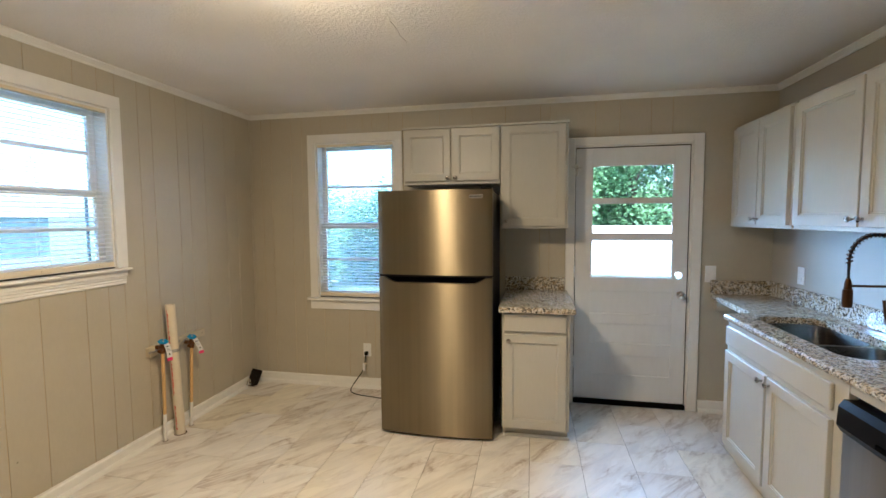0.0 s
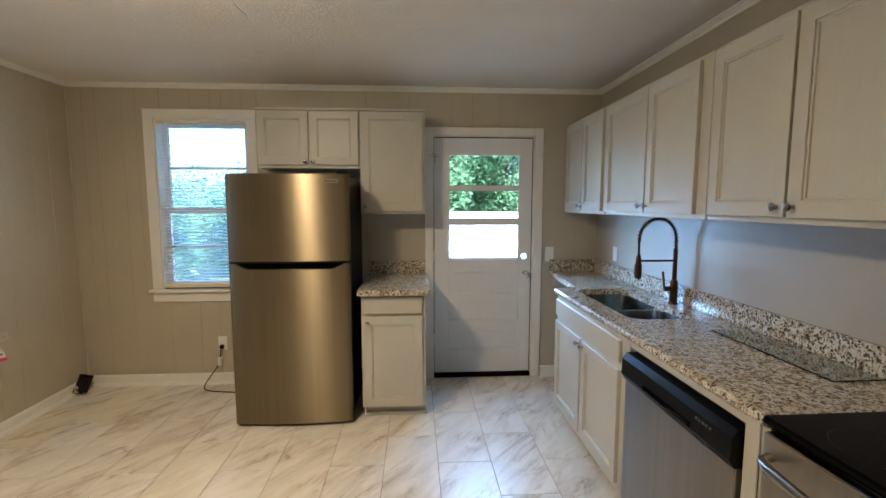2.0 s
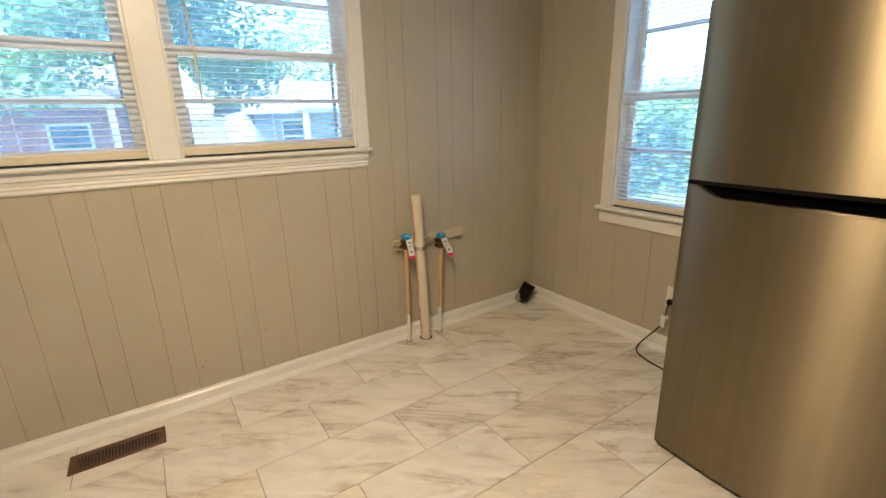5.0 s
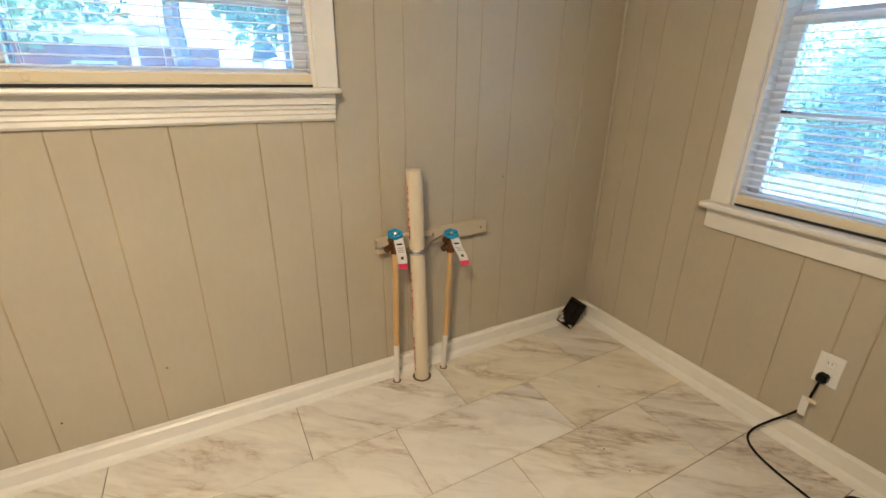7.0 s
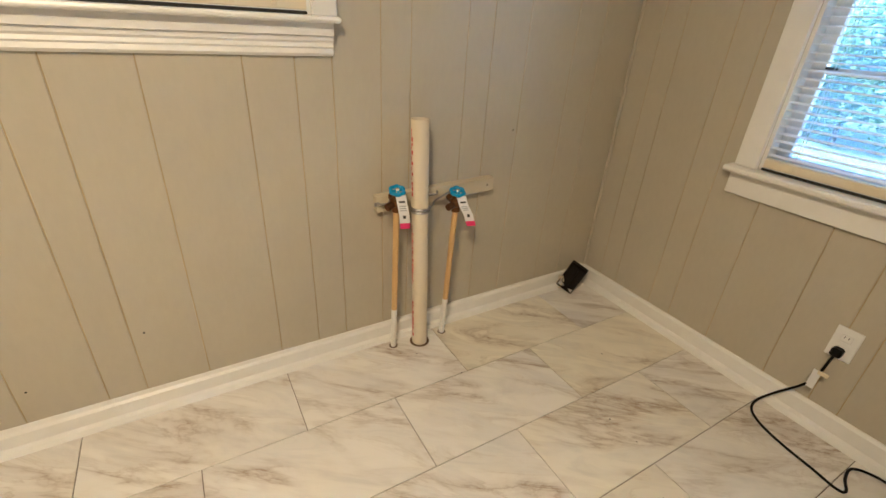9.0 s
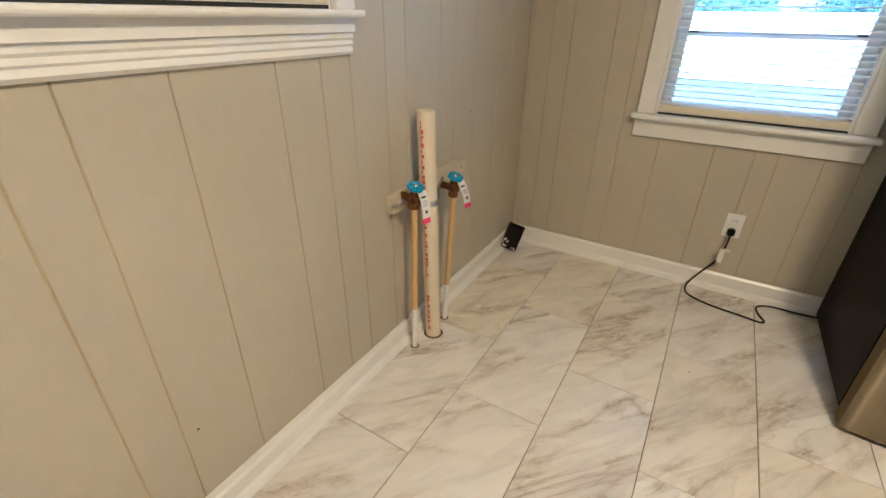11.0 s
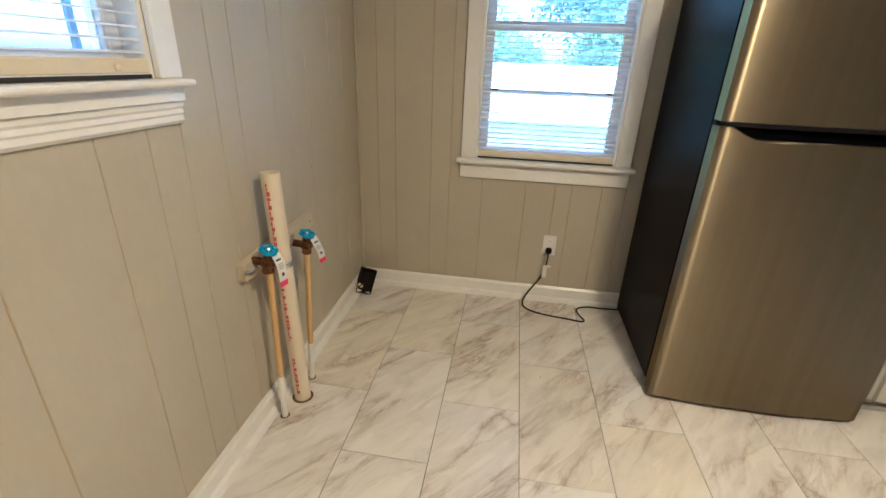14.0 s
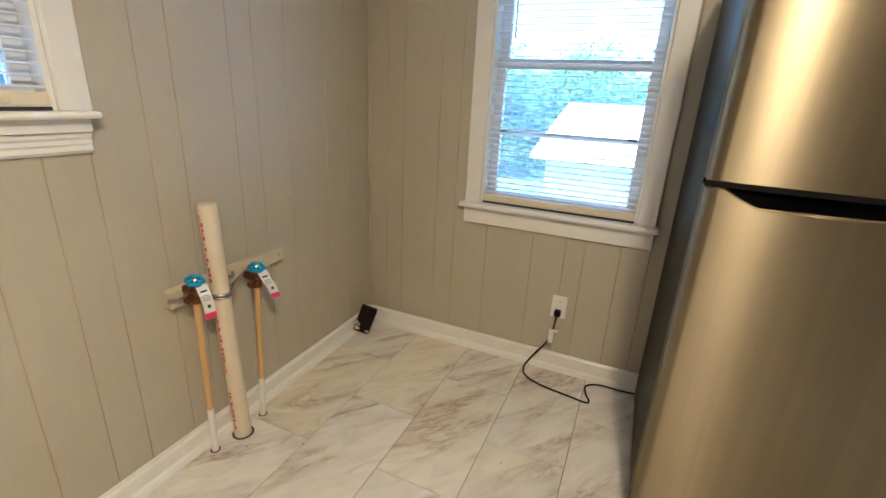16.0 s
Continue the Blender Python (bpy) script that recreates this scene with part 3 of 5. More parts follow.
def flat_door(name, parent, u0, u1, z0, z1, face, way, rail=0.055, slab=False):
    """A cabinet front standing 19 mm proud of face. way is 'y-' or 'x-': the side that it looks to; u runs along the wall."""
    def put(bm, a, b, d0, d1, c, d, bevel=0.002):
        if way == "y-":
            box(bm, a, b, face - d1, face - d0, c, d, bevel)
        else:
            box(bm, face - d1, face - d0, a, b, c, d, bevel)
    if slab:
        bm = bmesh.new()
        put(bm, u0, u1, 0.001, 0.02, z0, z1, 0.004)
        return part(name, bm, CABINET, parent)
    # the frame: one ring, swept round the rectangle: outer edge, face, stepped inner edge, back
    bm, rings = bmesh.new(), []
    for inset, depth in ((0, 0.001), (0, 0.018), (0.002, 0.020), (rail - 0.002, 0.020), (rail, 0.018), (rail, 0.0145), (rail + 0.007, 0.0135), (rail + 0.009, 0.009), (rail + 0.009, 0.001)):
        ring = []
        for u, z in ((u0 + inset, z0 + inset), (u1 - inset, z0 + inset), (u1 - inset, z1 - inset), (u0 + inset, z1 - inset)):
            ring.append(bm.verts.new((u, face - depth, z) if way == "y-" else (face - depth, u, z)))
        rings.append(ring)
    for a, b in zip(rings, rings[1:] + rings[:1]):
        for k in range(4):
            bm.faces.new((a[k], a[(k + 1) % 4], b[(k + 1) % 4], b[k]))
    ob = part(name, bm, CABINET, parent)
    bm = bmesh.new()
    put(bm, u0 + rail + 0.009, u1 - rail - 0.009, 0.001, 0.0085, z0 + rail + 0.009, z1 - rail - 0.009, 0)
    part("panel", bm, CABINET, ob)
    return ob


uppers = "painted wall cabinets"
cab = thing("wall_cabinet", -0.45, 3.28, 1.75, "closed off-white two-door wall cabinet above the refrigerator", "cabinet", uppers)
part("body", (-0.825, -0.078, 3.30, YB - 0.001, 1.75, 2.182, 0.002), CABINET, cab)
for a, b, k in ((-0.817, -0.452, -0.475), (-0.440, -0.086, -0.417)):
    knob(flat_door("door", cab, a, b, 1.775, 2.165, 3.30, "y-"), (k, 3.28, 1.80), (0, -1, 0))
part("top_moulding", (-0.83, -0.078, 3.283, 3.31, 2.170, 2.188, 0.003), CABINET, cab)

cab = thing("wall_cabinet", 0.17, 3.28, 1.41, "closed tall off-white single-door wall cabinet between refrigerator and back door", "cabinet", uppers)
part("body", (-0.076, 0.41, 3.30, YB - 0.001, 1.412, 2.182, 0.002), CABINET, cab)
knob(flat_door("door", cab, -0.062, 0.392, 1.432, 2.165, 3.30, "y-"), (-0.035, 3.28, 1.47), (0, -1, 0))
part("top_moulding", (-0.076, 0.415, 3.283, 3.31, 2.170, 2.188, 0.003), CABINET, cab)

cab = thing("base_cabinet", 0.19, 2.87, 0, "off-white base cabinet with a drawer over one closed door", "cabinet", "painted base cabinets")
part("body", (-0.035, 0.402, 2.88, YB - 0.03, 0.085, 0.874, 0.002), CABINET, cab)
part("toe_kick", (-0.03, 0.397, 2.945, YB - 0.03, 0.0, 0.075), CABINET, cab)
part("shoe_moulding", (0.398, 0.412, 2.945, YB - 0.03, 0, 0.022, 0.004), TRIM, cab)
part("shoe_moulding", (-0.03, 0.412, 2.926, 2.944, 0, 0.022, 0.005), TRIM, cab)
part("drawer_front", box(bmesh.new(), -0.02, 0.378, 2.860, 2.879, 0.745, 0.862, 0.004), CABINET, cab)
knob(flat_door("door", cab, -0.02, 0.380, 0.092, 0.725, 2.88, "y-"), (0.008, 2.86, 0.685), (0, -1, 0))

cab = thing("sink_cabinet", 1.30, 2.36, 0, "off-white sink cabinet with false drawer front over closed doors", "cabinet", "painted base cabinets")
part("body", (1.31, XR - 0.03, 1.815, 2.845, 0.09, 0.69, 0.002), CABINET, cab)
part("front_rail", (1.31, 1.33, 1.815, 2.845, 0.691, 0.876, 0.001), CABINET, cab)
part("side_panel", (1.331, XR - 0.03, 2.827, 2.845, 0.691, 0.876, 0.001), CABINET, cab)
part("side_panel", (1.331, XR - 0.03, 1.815, 1.833, 0.691, 0.876, 0.001), CABINET, cab)
part("toe_kick", (1.37, XR - 0.03, 1.82, 2.84, 0.0, 0.09), CABINET, cab)
part("drawer_front", (1.291, 1.309, 1.888, 2.83, 0.735, 0.845, 0.004), CABINET, cab)
knob(flat_door("door", cab, 2.375, 2.83, 0.13, 0.70, 1.31, "x-"), (1.29, 2.40, 0.668), (-1, 0, 0))
knob(flat_door("door", cab, 1.888, 2.352, 0.13, 0.70, 1.31, "x-"), (1.29, 2.325, 0.668), (-1, 0, 0))

cab = thing("end_panel", 1.31, 1.05, 0, "narrow off-white cabinet panel between dishwasher and range", "cabinet panel")
part("body", (1.31, XR - 0.03, 1.012, 1.095, 0.0, 0.876, 0.002), CABINET, cab)
part("stile", (1.302, 1.309, 1.040, 1.095, 0.0, 0.872, 0.002), CABINET, cab)
solo("filler_rail", (1.312, 1.33, 1.097, 1.813, 0.835, 0.876, 0.002), CABINET, "off-white filler rail above the dishwasher", "cabinet panel")

runs = [(2.765, 3.500, 3.13, "closed off-white two-door wall cabinet near the corner"),
        (1.735, 2.745, 2.22, "closed off-white two-door wall cabinet above the sink"),
        (0.905, 1.720, 1.305, "closed off-white two-door wall cabinet above the counter")]
UX = 1.575
for a, b, mid, label in runs:
    cab = thing("wall_cabinet", UX, (a + b) / 2, 1.43, label, "cabinet", uppers)
    part("body", (UX, XR - 0.001, a, b, 1.418, 2.118, 0.002), CABINET, cab)
    hi = b - 0.02
    lo = {1.735: 1.80, 0.905: 0.95}.get(a, a + 0.02)
    knob(flat_door("door", cab, mid + 0.006, hi, 1.440, 2.098, UX, "x-"), (UX - 0.02, mid + 0.032, 1.475), (-1, 0, 0))
    knob(flat_door("door", cab, lo, mid - 0.006, 1.440, 2.098, UX, "x-"), (UX - 0.02, mid - 0.032, 1.475), (-1, 0, 0))
solo("trim", (UX + 0.02, XR - 0.001, 3.502, 3.588, 1.42, 2.11), CABINET, "off-white cabinet filler against the wall", "cabinet panel", kind="structure")
cab = thing("wall_cabinet", UX, 0.50, 1.84, "closed off-white two-door wall cabinet above the microwave", "cabinet", uppers)
part("body", (UX, XR - 0.001, 0.105, 0.902, 1.858, 2.118, 0.002), CABINET, cab)
flat_door("door", cab, 0.495, 0.845, 1.885, 2.098, UX, "x-")
flat_door("door", cab, 0.125, 0.483, 1.885, 2.098, UX, "x-")

# ---- counters ----


def rounded(x0, x1, y0, y1, r, n=6):
    out = []
    for cx, cy, a0 in ((x1 - r, y1 - r, 0), (x0 + r, y1 - r, 90), (x0 + r, y0 + r, 180), (x1 - r, y0 + r, 270)):
        out += [(cx + r * math.cos(radians(a0 + 90 * k / n)), cy + r * math.sin(radians(a0 + 90 * k / n))) for k in range(n + 1)]
    return out


def ray_to(loop, cx, cy, a):
    """Where the ray from (cx, cy) at angle a meets the loop."""
    c, s = math.cos(a), math.sin(a)
    best = None
    for (x0, y0), (x1, y1) in zip(loop, loop[1:] + loop[:1]):
        dx, dy = x1 - x0, y1 - y0
        det = c * -dy + s * dx
        if abs(det) < 1e-12:
            continue
        t = ((x0 - cx) * -dy + (y0 - cy) * dx) / det
        u = (c * (y0 - cy) - s * (x0 - cx)) / det
        if t > 0 and -1e-6 <= u <= 1 + 1e-6 and (best is None or t > best):
            best = t
    return cx + c * best, cy + s * best


def slab_with_hole(bm, outer, hole, z0, z1):
    """A flat slab of a convex outline with one hole through it."""
    cx, cy = sum(p[0] for p in hole) / len(hole), sum(p[1] for p in hole) / len(hole)
    angles = sorted({round(math.atan2(y - cy, x - cx), 6) for x, y in outer + hole})
    rows = []
    for z in (z0, z1):
        rows.append([[bm.verts.new((*ray_to(loop, cx, cy, a), z)) for a in angles] for loop in (hole, outer)])
    n = len(angles)
    for k in range(n):
        j = (k + 1) % n
        for inner, out_ in rows:
            bm.faces.new((inner[k], inner[j], out_[j], out_[k]))
        for w in (0, 1):
            bm.faces.new((rows[0][w][k], rows[0][w][j], rows[1][w][j], rows[1][w][k]))
    return bm


def prism(bm, outline, z0, z1):
    lo, hi = [bm.verts.new((x, y, z0)) for x, y in outline], [bm.verts.new((x, y, z1)) for x, y in outline]
    for k in range(len(outline)):
        bm.faces.new((lo[k], lo[(k + 1) % len(lo)], hi[(k + 1) % len(lo)], hi[k]))
    bm.faces.new(lo)
    bm.faces.new(hi[::-1])
    return bm


top = thing("countertop", 1.57, 2.2, 0.878, "speckled cream and black granite counter with a sink cutout", "countertop")
bm = prism(bmesh.new(), [(1.291, 1.0), (XR - 0.002, 1.0), (XR - 0.002, 1.90), (1.291, 1.90)], 0.878, 0.914)
slab_with_hole(bm, [(1.291, 1.90), (XR - 0.002, 1.90), (XR - 0.002, 2.825), (1.291, 2.825)], rounded(1.405, 1.748, 1.992, 2.788, 0.085), 0.878, 0.914)
prism(bm, [(1.291, 2.825), (XR - 0.002, 2.825), (XR - 0.002, YB - 0.002), (1.478, YB - 0.002), (1.445, 2.885), (1.296, 2.835)], 0.878, 0.914)
tube(bm, [(1.291, 1.0, 0.896), (1.291, 2.83, 0.896)], 0.0175, 10)
part("slab", bm, GRANITE, top)
part("backsplash", (XR - 0.024, XR - 0.001, 1.0, YB - 0.003, 0.9145, 1.018, 0.003), GRANITE, top, "low granite backsplash")
part("backsplash", (1.470, XR - 0.026, YB - 0.024, YB - 0.001, 0.9145, 1.018, 0.003), GRANITE, top, "low granite backsplash")
solo("shelf_support", (1.50, XR - 0.002, 3.545, YB - 0.001, 0.79, 0.876, 0.003), WALL, "greige painted ledger board under the narrow end of the counter", "board")
top = thing("countertop", 0.2, 3.1, 0.878, "short speckled granite counter with a low backsplash, beside the refrigerator", "countertop")
part("slab", (-0.055, 0.432, 2.82, YB - 0.002, 0.8765, 0.914, 0.004), GRANITE, top)
part("backsplash", (-0.055, 0.412, YB - 0.024, YB - 0.001, 0.9145, 1.018, 0.003), GRANITE, top, "low granite backsplash")

sink = thing("sink", 1.57, 2.39, 0.73, "double-bowl stainless steel undermount sink, empty", "sink")
for a, b in ((1.998, 2.325), (2.347, 2.782)):
    bm = bmesh.new()
    rings = []
    for z, inset, r in ((0.877, -0.012, 0.07), (0.877, 0.0, 0.065), (0.72, 0.012, 0.06), (0.705, 0.03, 0.05)):
        rings.append([bm.verts.new((x, y, z)) for x, y in rounded(1.411 + inset, 1.742 - inset, a + inset, b - inset, r)])
    for p, q in zip(rings, rings[1:]):
        for k in range(len(p)):
            bm.faces.new((p[k], p[(k + 1) % len(p)], q[(k + 1) % len(p)], q[k])).smooth = True
    bm.faces.new(rings[-1])
    bowl = part("bowl", bm, SINKSTEEL, sink)
    part("drain", lathe(bmesh.new(), (1.60, (a + b) / 2, 0.7055), (0, 0, 1), [(0, 0.045), (0.003, 0.043), (0.002, 0.03), (0.001, 0)], 20), CHROME, bowl, "round drain ring")

fx, fy = 1.812, 2.325
faucet = thing("faucet", fx, fy, 0.914, "oil-rubbed bronze spring-neck kitchen faucet with a pull-down spray head", "faucet")
part("base", lathe(bmesh.new(), (fx, fy, 0.9145), (0, 0, 1), [(0, 0.028), (0.006, 0.027), (0.012, 0.022), (0.10, 0.022), (0.13, 0.021), (0.14, 0.015)], 20), BRONZE, faucet)
part("post", rod(bmesh.new(), (fx, fy, 1.05), (fx, fy, 1.235), 0.0125, 14), BRONZE, faucet)
arc = [(fx, fy, 1.23)] + [(fx - 0.108 + 0.108 * math.cos(radians(a)), fy, 1.285 + 0.118 * math.sin(radians(a))) for a in range(0, 181, 12)] + [(fx - 0.216, fy, 1.20)]
part("hose", tube(bmesh.new(), arc, 0.006, 8), DARKGAP, faucet)


def along(points, t):
    """The place at the share t of a line of points."""
    pts = [Vector(p) for p in points]
    lengths = [(b - a).length for a, b in zip(pts, pts[1:])]
    want = t * sum(lengths)
    for a, b, l in zip(pts, pts[1:], lengths):
        if want <= l:
            return a + (b - a) * (want / l), (b - a).normalized()
        want -= l
    return pts[-1], (pts[-1] - pts[-2]).normalized()


coil = []
turns = 23
for k in range(turns * 10 + 1):
    p, way = along(arc, k / (turns * 10) * 0.86)
    s1 = Vector((0, 1, 0))
    s2 = way.cross(s1)
    a = 2 * math.pi * k / 10
    coil.append(p + (s1 * math.cos(a) + s2 * math.sin(a)) * 0.0115)
part("spring", tube(bmesh.new(), coil, 0.0026, 5), BRONZE, faucet)
part("arm", rod(bmesh.new(), (fx, fy, 1.165), (fx - 0.212, fy, 1.165), 0.0055), BRONZE, faucet)
part("spray_head", lathe(bmesh.new(), (fx - 0.216, fy, 1.20), (0, 0, -1), [(0, 0.009), (0.02, 0.014), (0.05, 0.016), (0.052, 0.02), (0.12, 0.021), (0.135, 0.018), (0.136, 0)], 16), BRONZE, faucet)
bm = rod(bmesh.new(), (fx, fy, 1.0), (fx - 0.055, fy + 0.01, 1.0), 0.015)
rod(bm, (fx - 0.05, fy + 0.01, 1.0), (fx - 0.062, fy + 0.012, 1.10), 0.0065)
part("handle", bm, BRONZE, faucet)

board = solo("glass_board", (1.668, 1.852, 1.195, 1.785, 0.9150, 0.9205, 0.0015), CLEAR, "clear glass cutting board lying flat on the granite counter", "cutting board")

# ---- dishwasher ----
dw = thing("dishwasher", 1.29, 1.45, 0, "closed stainless steel dishwasher with a black control panel", "dishwasher")
part("body", (1.335, XR - 0.05, 1.104, 1.806, 0.09, 0.832), BLACK, dw)
part("door", (1.288, 1.333, 1.106, 1.804, 0.105, 0.692, 0.004), APPLIANCE, dw, "brushed steel door")
part("toe_kick", (1.36, 1.40, 1.106, 1.804, 0.0, 0.09), BLACK, dw)
panel = part("control_panel", profile_y(bmesh.new(), [(1.333, 0.694), (1.284, 0.694), (1.268, 0.72), (1.272, 0.79), (1.290, 0.815), (1.333, 0.815)], 1.104, 1.806), BLACK, dw)
part("handle_recess", (1.262, 1.2705, 1.30, 1.61, 0.722, 0.742, 0.003), GLOSSBLACK, panel)
for k in range(5):
    part("button", (1.2665, 1.271, 1.19 + k * 0.018, 1.20 + k * 0.018, 0.768, 0.776), plain("label_grey", (0.09, 0.09, 0.10), 0.4) if k == 0 else bpy.data.materials["label_grey"], panel)

# ---- range ----
rng = thing("range", 1.55, 0.62, 0, "black and stainless steel electric range with a smooth glass cooktop", "stove")
R0, R1 = 0.235, 0.996
part("body", (1.31, XR - 0.01, R0, R1, 0.03, 0.895, 0.003), BLACK, rng)
part("cooktop", (1.268, 1.80, R0 - 0.003, R1 + 0.002, 0.896, 0.918, 0.006), GLOSSBLACK, rng, "black glass cooktop")
ovd = part("oven_door", (1.272, 1.308, R0 + 0.004, R1 - 0.004, 0.22, 0.875, 0.004), APPLIANCE, rng, "stainless steel oven door")
part("door_window", (1.268, 1.2715, R0 + 0.09, R1 - 0.09, 0.34, 0.72, 0.001), GLOSSBLACK, ovd, "black glass oven window")
hp = [(1.272, R1 - 0.03, 0.815), (1.240, R1 - 0.045, 0.815), (1.222, R1 - 0.085, 0.815), (1.212, R1 - 0.2, 0.815), (1.208, (R0 + R1) / 2, 0.815),
      (1.212, R0 + 0.2, 0.815), (1.222, R0 + 0.085, 0.815), (1.240, R0 + 0.045, 0.815), (1.272, R0 + 0.03, 0.815)]
part("handle", tube(bmesh.new(), hp, 0.0125, 12), APPLIANCE, ovd, "bowed steel handle")
part("drawer", (1.276, 1.308, R0 + 0.004, R1 - 0.004, 0.06, 0.205, 0.004), APPLIANCE, rng, "stainless steel storage drawer")
bg = part("backguard", profile_y(bmesh.new(), [(1.775, 1.03), (1.800, 1.197), (1.815, 1.208), (XR - 0.012, 1.208), (XR - 0.012, 1.03)], R0, R1 - 0.02), APPLIANCE, rng, "stainless steel control backguard")
part("backguard_base", (1.80, XR - 0.012, R0 + 0.004, R1 - 0.03, 0.90, 1.029), GLOSSBLACK, rng)
for y in (0.905, 0.825, 0.40, 0.32):
    part("control_knob", lathe(bmesh.new(), (1.786, y, 1.125), Vector((-1, 0, 0.13)).normalized(), [(0, 0.030), (0.006, 0.030), (0.010, 0.026), (0.026, 0.023), (0.030, 0.018), (0.031, 0)], 20), BLACK, bg, "black control knob")
    part("mark", (1.7752, 1.7795, y - 0.008, y + 0.008, 1.068, 1.078), bpy.data.materials["label_grey"], bg)
ring_mat = plain("burner_print", (0.008, 0.008, 0.009), 0.3)
for x, y, r in ((1.42, 0.81, 0.105), (1.42, 0.42, 0.08), (1.66, 0.80, 0.08), (1.66, 0.42, 0.105)):
    part("burner_ring", tube(bmesh.new(), [(x + r * math.cos(radians(a)), y + r * math.sin(radians(a)), 0.9178) for a in range(0, 360, 10)], 0.0009, 4, True), ring_mat, rng)

# ---- microwave ----
mw = thing("microwave", 1.5, 0.49, 1.43, "stainless steel over-the-range microwave with a black glass door", "microwave")
part("body", (1.505, XR - 0.002, 0.112, 0.888, 1.432, 1.856, 0.003), BLACK, mw)
mwd = part("door", (1.468, 1.504, 0.112, 0.888, 1.468, 1.852, 0.005), APPLIANCE, mw, "stainless steel door")
part("door_window", (1.465, 1.4675, 0.13, 0.868, 1.515, 1.76, 0.001), GLOSSBLACK, mwd, "black glass window")
part("grille", (1.475, 1.504, 0.13, 0.87, 1.436, 1.466, 0.002), BLACK, mw)

# ---- refrigerator ----
fr = thing("refrigerator", -0.48, 3.15, 0, "tall stainless steel top-freezer refrigerator with dark grey sides", "refrigerator")
F0, F1, FY = -0.868, -0.094, 2.815


def bowed_door(name, z0, z1, notch=None):
    """A refrigerator door whose front bows out; notch gives how far its upper edge is cut down along its width."""
    bm, n, cols = bmesh.new(), 48, []
    for k in range(n + 1):
        u = k / n
        x = F0 + (F1 - F0) * u
        w = 2 * u - 1
        y = FY - 0.022 * (1 - w * w) - 0.0 + 0.006 * max(0.0, (abs(w) - 0.965) / 0.035) ** 2
        t = z1 - (notch(u) if notch else 0)
        cols.append([bm.verts.new(p) for p in ((x, FY + 0.062, z0), (x, y, z0), (x, y, t), (x, FY + 0.062, t))])
    for a, b in zip(cols, cols[1:]):
        for k in range(4):
            f = bm.faces.new((a[k], b[k], b[(k + 1) % 4], a[(k + 1) % 4]))
            f.smooth = k == 1
    bm.faces.new(cols[0])
    bm.faces.new(cols[-1][::-1])
    return part(name, bm, STEEL, fr, "bowed brushed stainless steel door")


def handle_cut(u):
    edge = min(u, 1 - u)
    return 0.036 * min(1.0, max(0.0, (edge - 0.055) / 0.09)) ** 0.8


upper = bowed_door("freezer_door", 1.117, 1.678)
lower = bowed_door("door", 0.022, 1.100, handle_cut)
part("handle_recess", (F0 + 0.012, F1 - 0.012, FY + 0.012, FY + 0.06, 1.045, 1.116), GLOSSBLACK, fr, "black recessed handle grip")
bm = bmesh.new()
n, cols = 40, []
for k in range(n + 1):
    u = k / n
    x, w = F0 + 0.003 + (F1 - F0 - 0.006) * u, 2 * u - 1
    y = FY - 0.022 * (1 - w * w)
    t = 1.100 - handle_cut(u)
    cols.append([bm.verts.new(p) for p in ((x, y - 0.0012, t - 0.004), (x, y + 0.004, t + 0.001), (x, y + 0.016, t + 0.002), (x, y + 0.016, t - 0.004))])
for a, b in zip(cols, cols[1:]):
    for k in range(4):
        bm.faces.new((a[k], b[k], b[(k + 1) % 4], a[(k + 1) % 4]))
part("handle_lip", bm, STEEL, lower, "thin steel lip")
bm = bmesh.new()
cols = []
for k in range(n + 1):
    u = k / n
    x, w = F0 + 0.002 + (F1 - F0 - 0.004) * u, 2 * u - 1
    y = FY - 0.020 * (1 - w * w)
    cols.append([bm.verts.new(p) for p in ((x, y + 0.006, 1.102), (x, y + 0.002, 1.115), (x, y + 0.02, 1.116), (x, y + 0.02, 1.102))])
for a, b in zip(cols, cols[1:]):
    for k in range(4):
        bm.faces.new((a[k], b[k], b[(k + 1) % 4], a[(k + 1) % 4]))
part("door_gap", bm, BLACK, fr)
part("gasket", (F0 + 0.006, F1 - 0.006, FY + 0.0625, FY + 0.0755, 0.07, 1.672), DARKGAP, fr)
part("cabinet", (F0 + 0.002, F1 - 0.002, FY + 0.076, YB - 0.09, 0.045, 1.668, 0.004), FRIDGESIDE, fr, "dark grey steel cabinet")
part("base_grille", (F0 + 0.02, F1 - 0.02, FY + 0.03, FY + 0.1, 0.006, 0.044), BLACK, fr)
for x in (F0 + 0.06, F1 - 0.06):
    for y in (FY + 0.06, YB - 0.16):
        part("foot", rod(bmesh.new(), (x, y, 0.0), (x, y, 0.046), 0.018), BLACK, fr)
part("hinge_cover", (F1 - 0.085, F1 - 0.006, FY + 0.03, FY + 0.14, 1.679, 1.697, 0.006), BLACK, fr, "black plastic hinge cover")
badge = part("badge", (F1 - 0.150, F1 - 0.062, FY - 0.0145, FY - 0.0075, 1.620, 1.644, 0.002), CHROME, upper, "small bright name plate")
bm = bmesh.new()
for k in range(9):
    x = F1 - 0.143 + k * 0.0085
    box(bm, x, x + 0.0055, FY - 0.0152, FY - 0.0146, 1.628, 1.636)
part("print", bm, DARKGAP, badge, "row of small dark bars", kind="stuff")

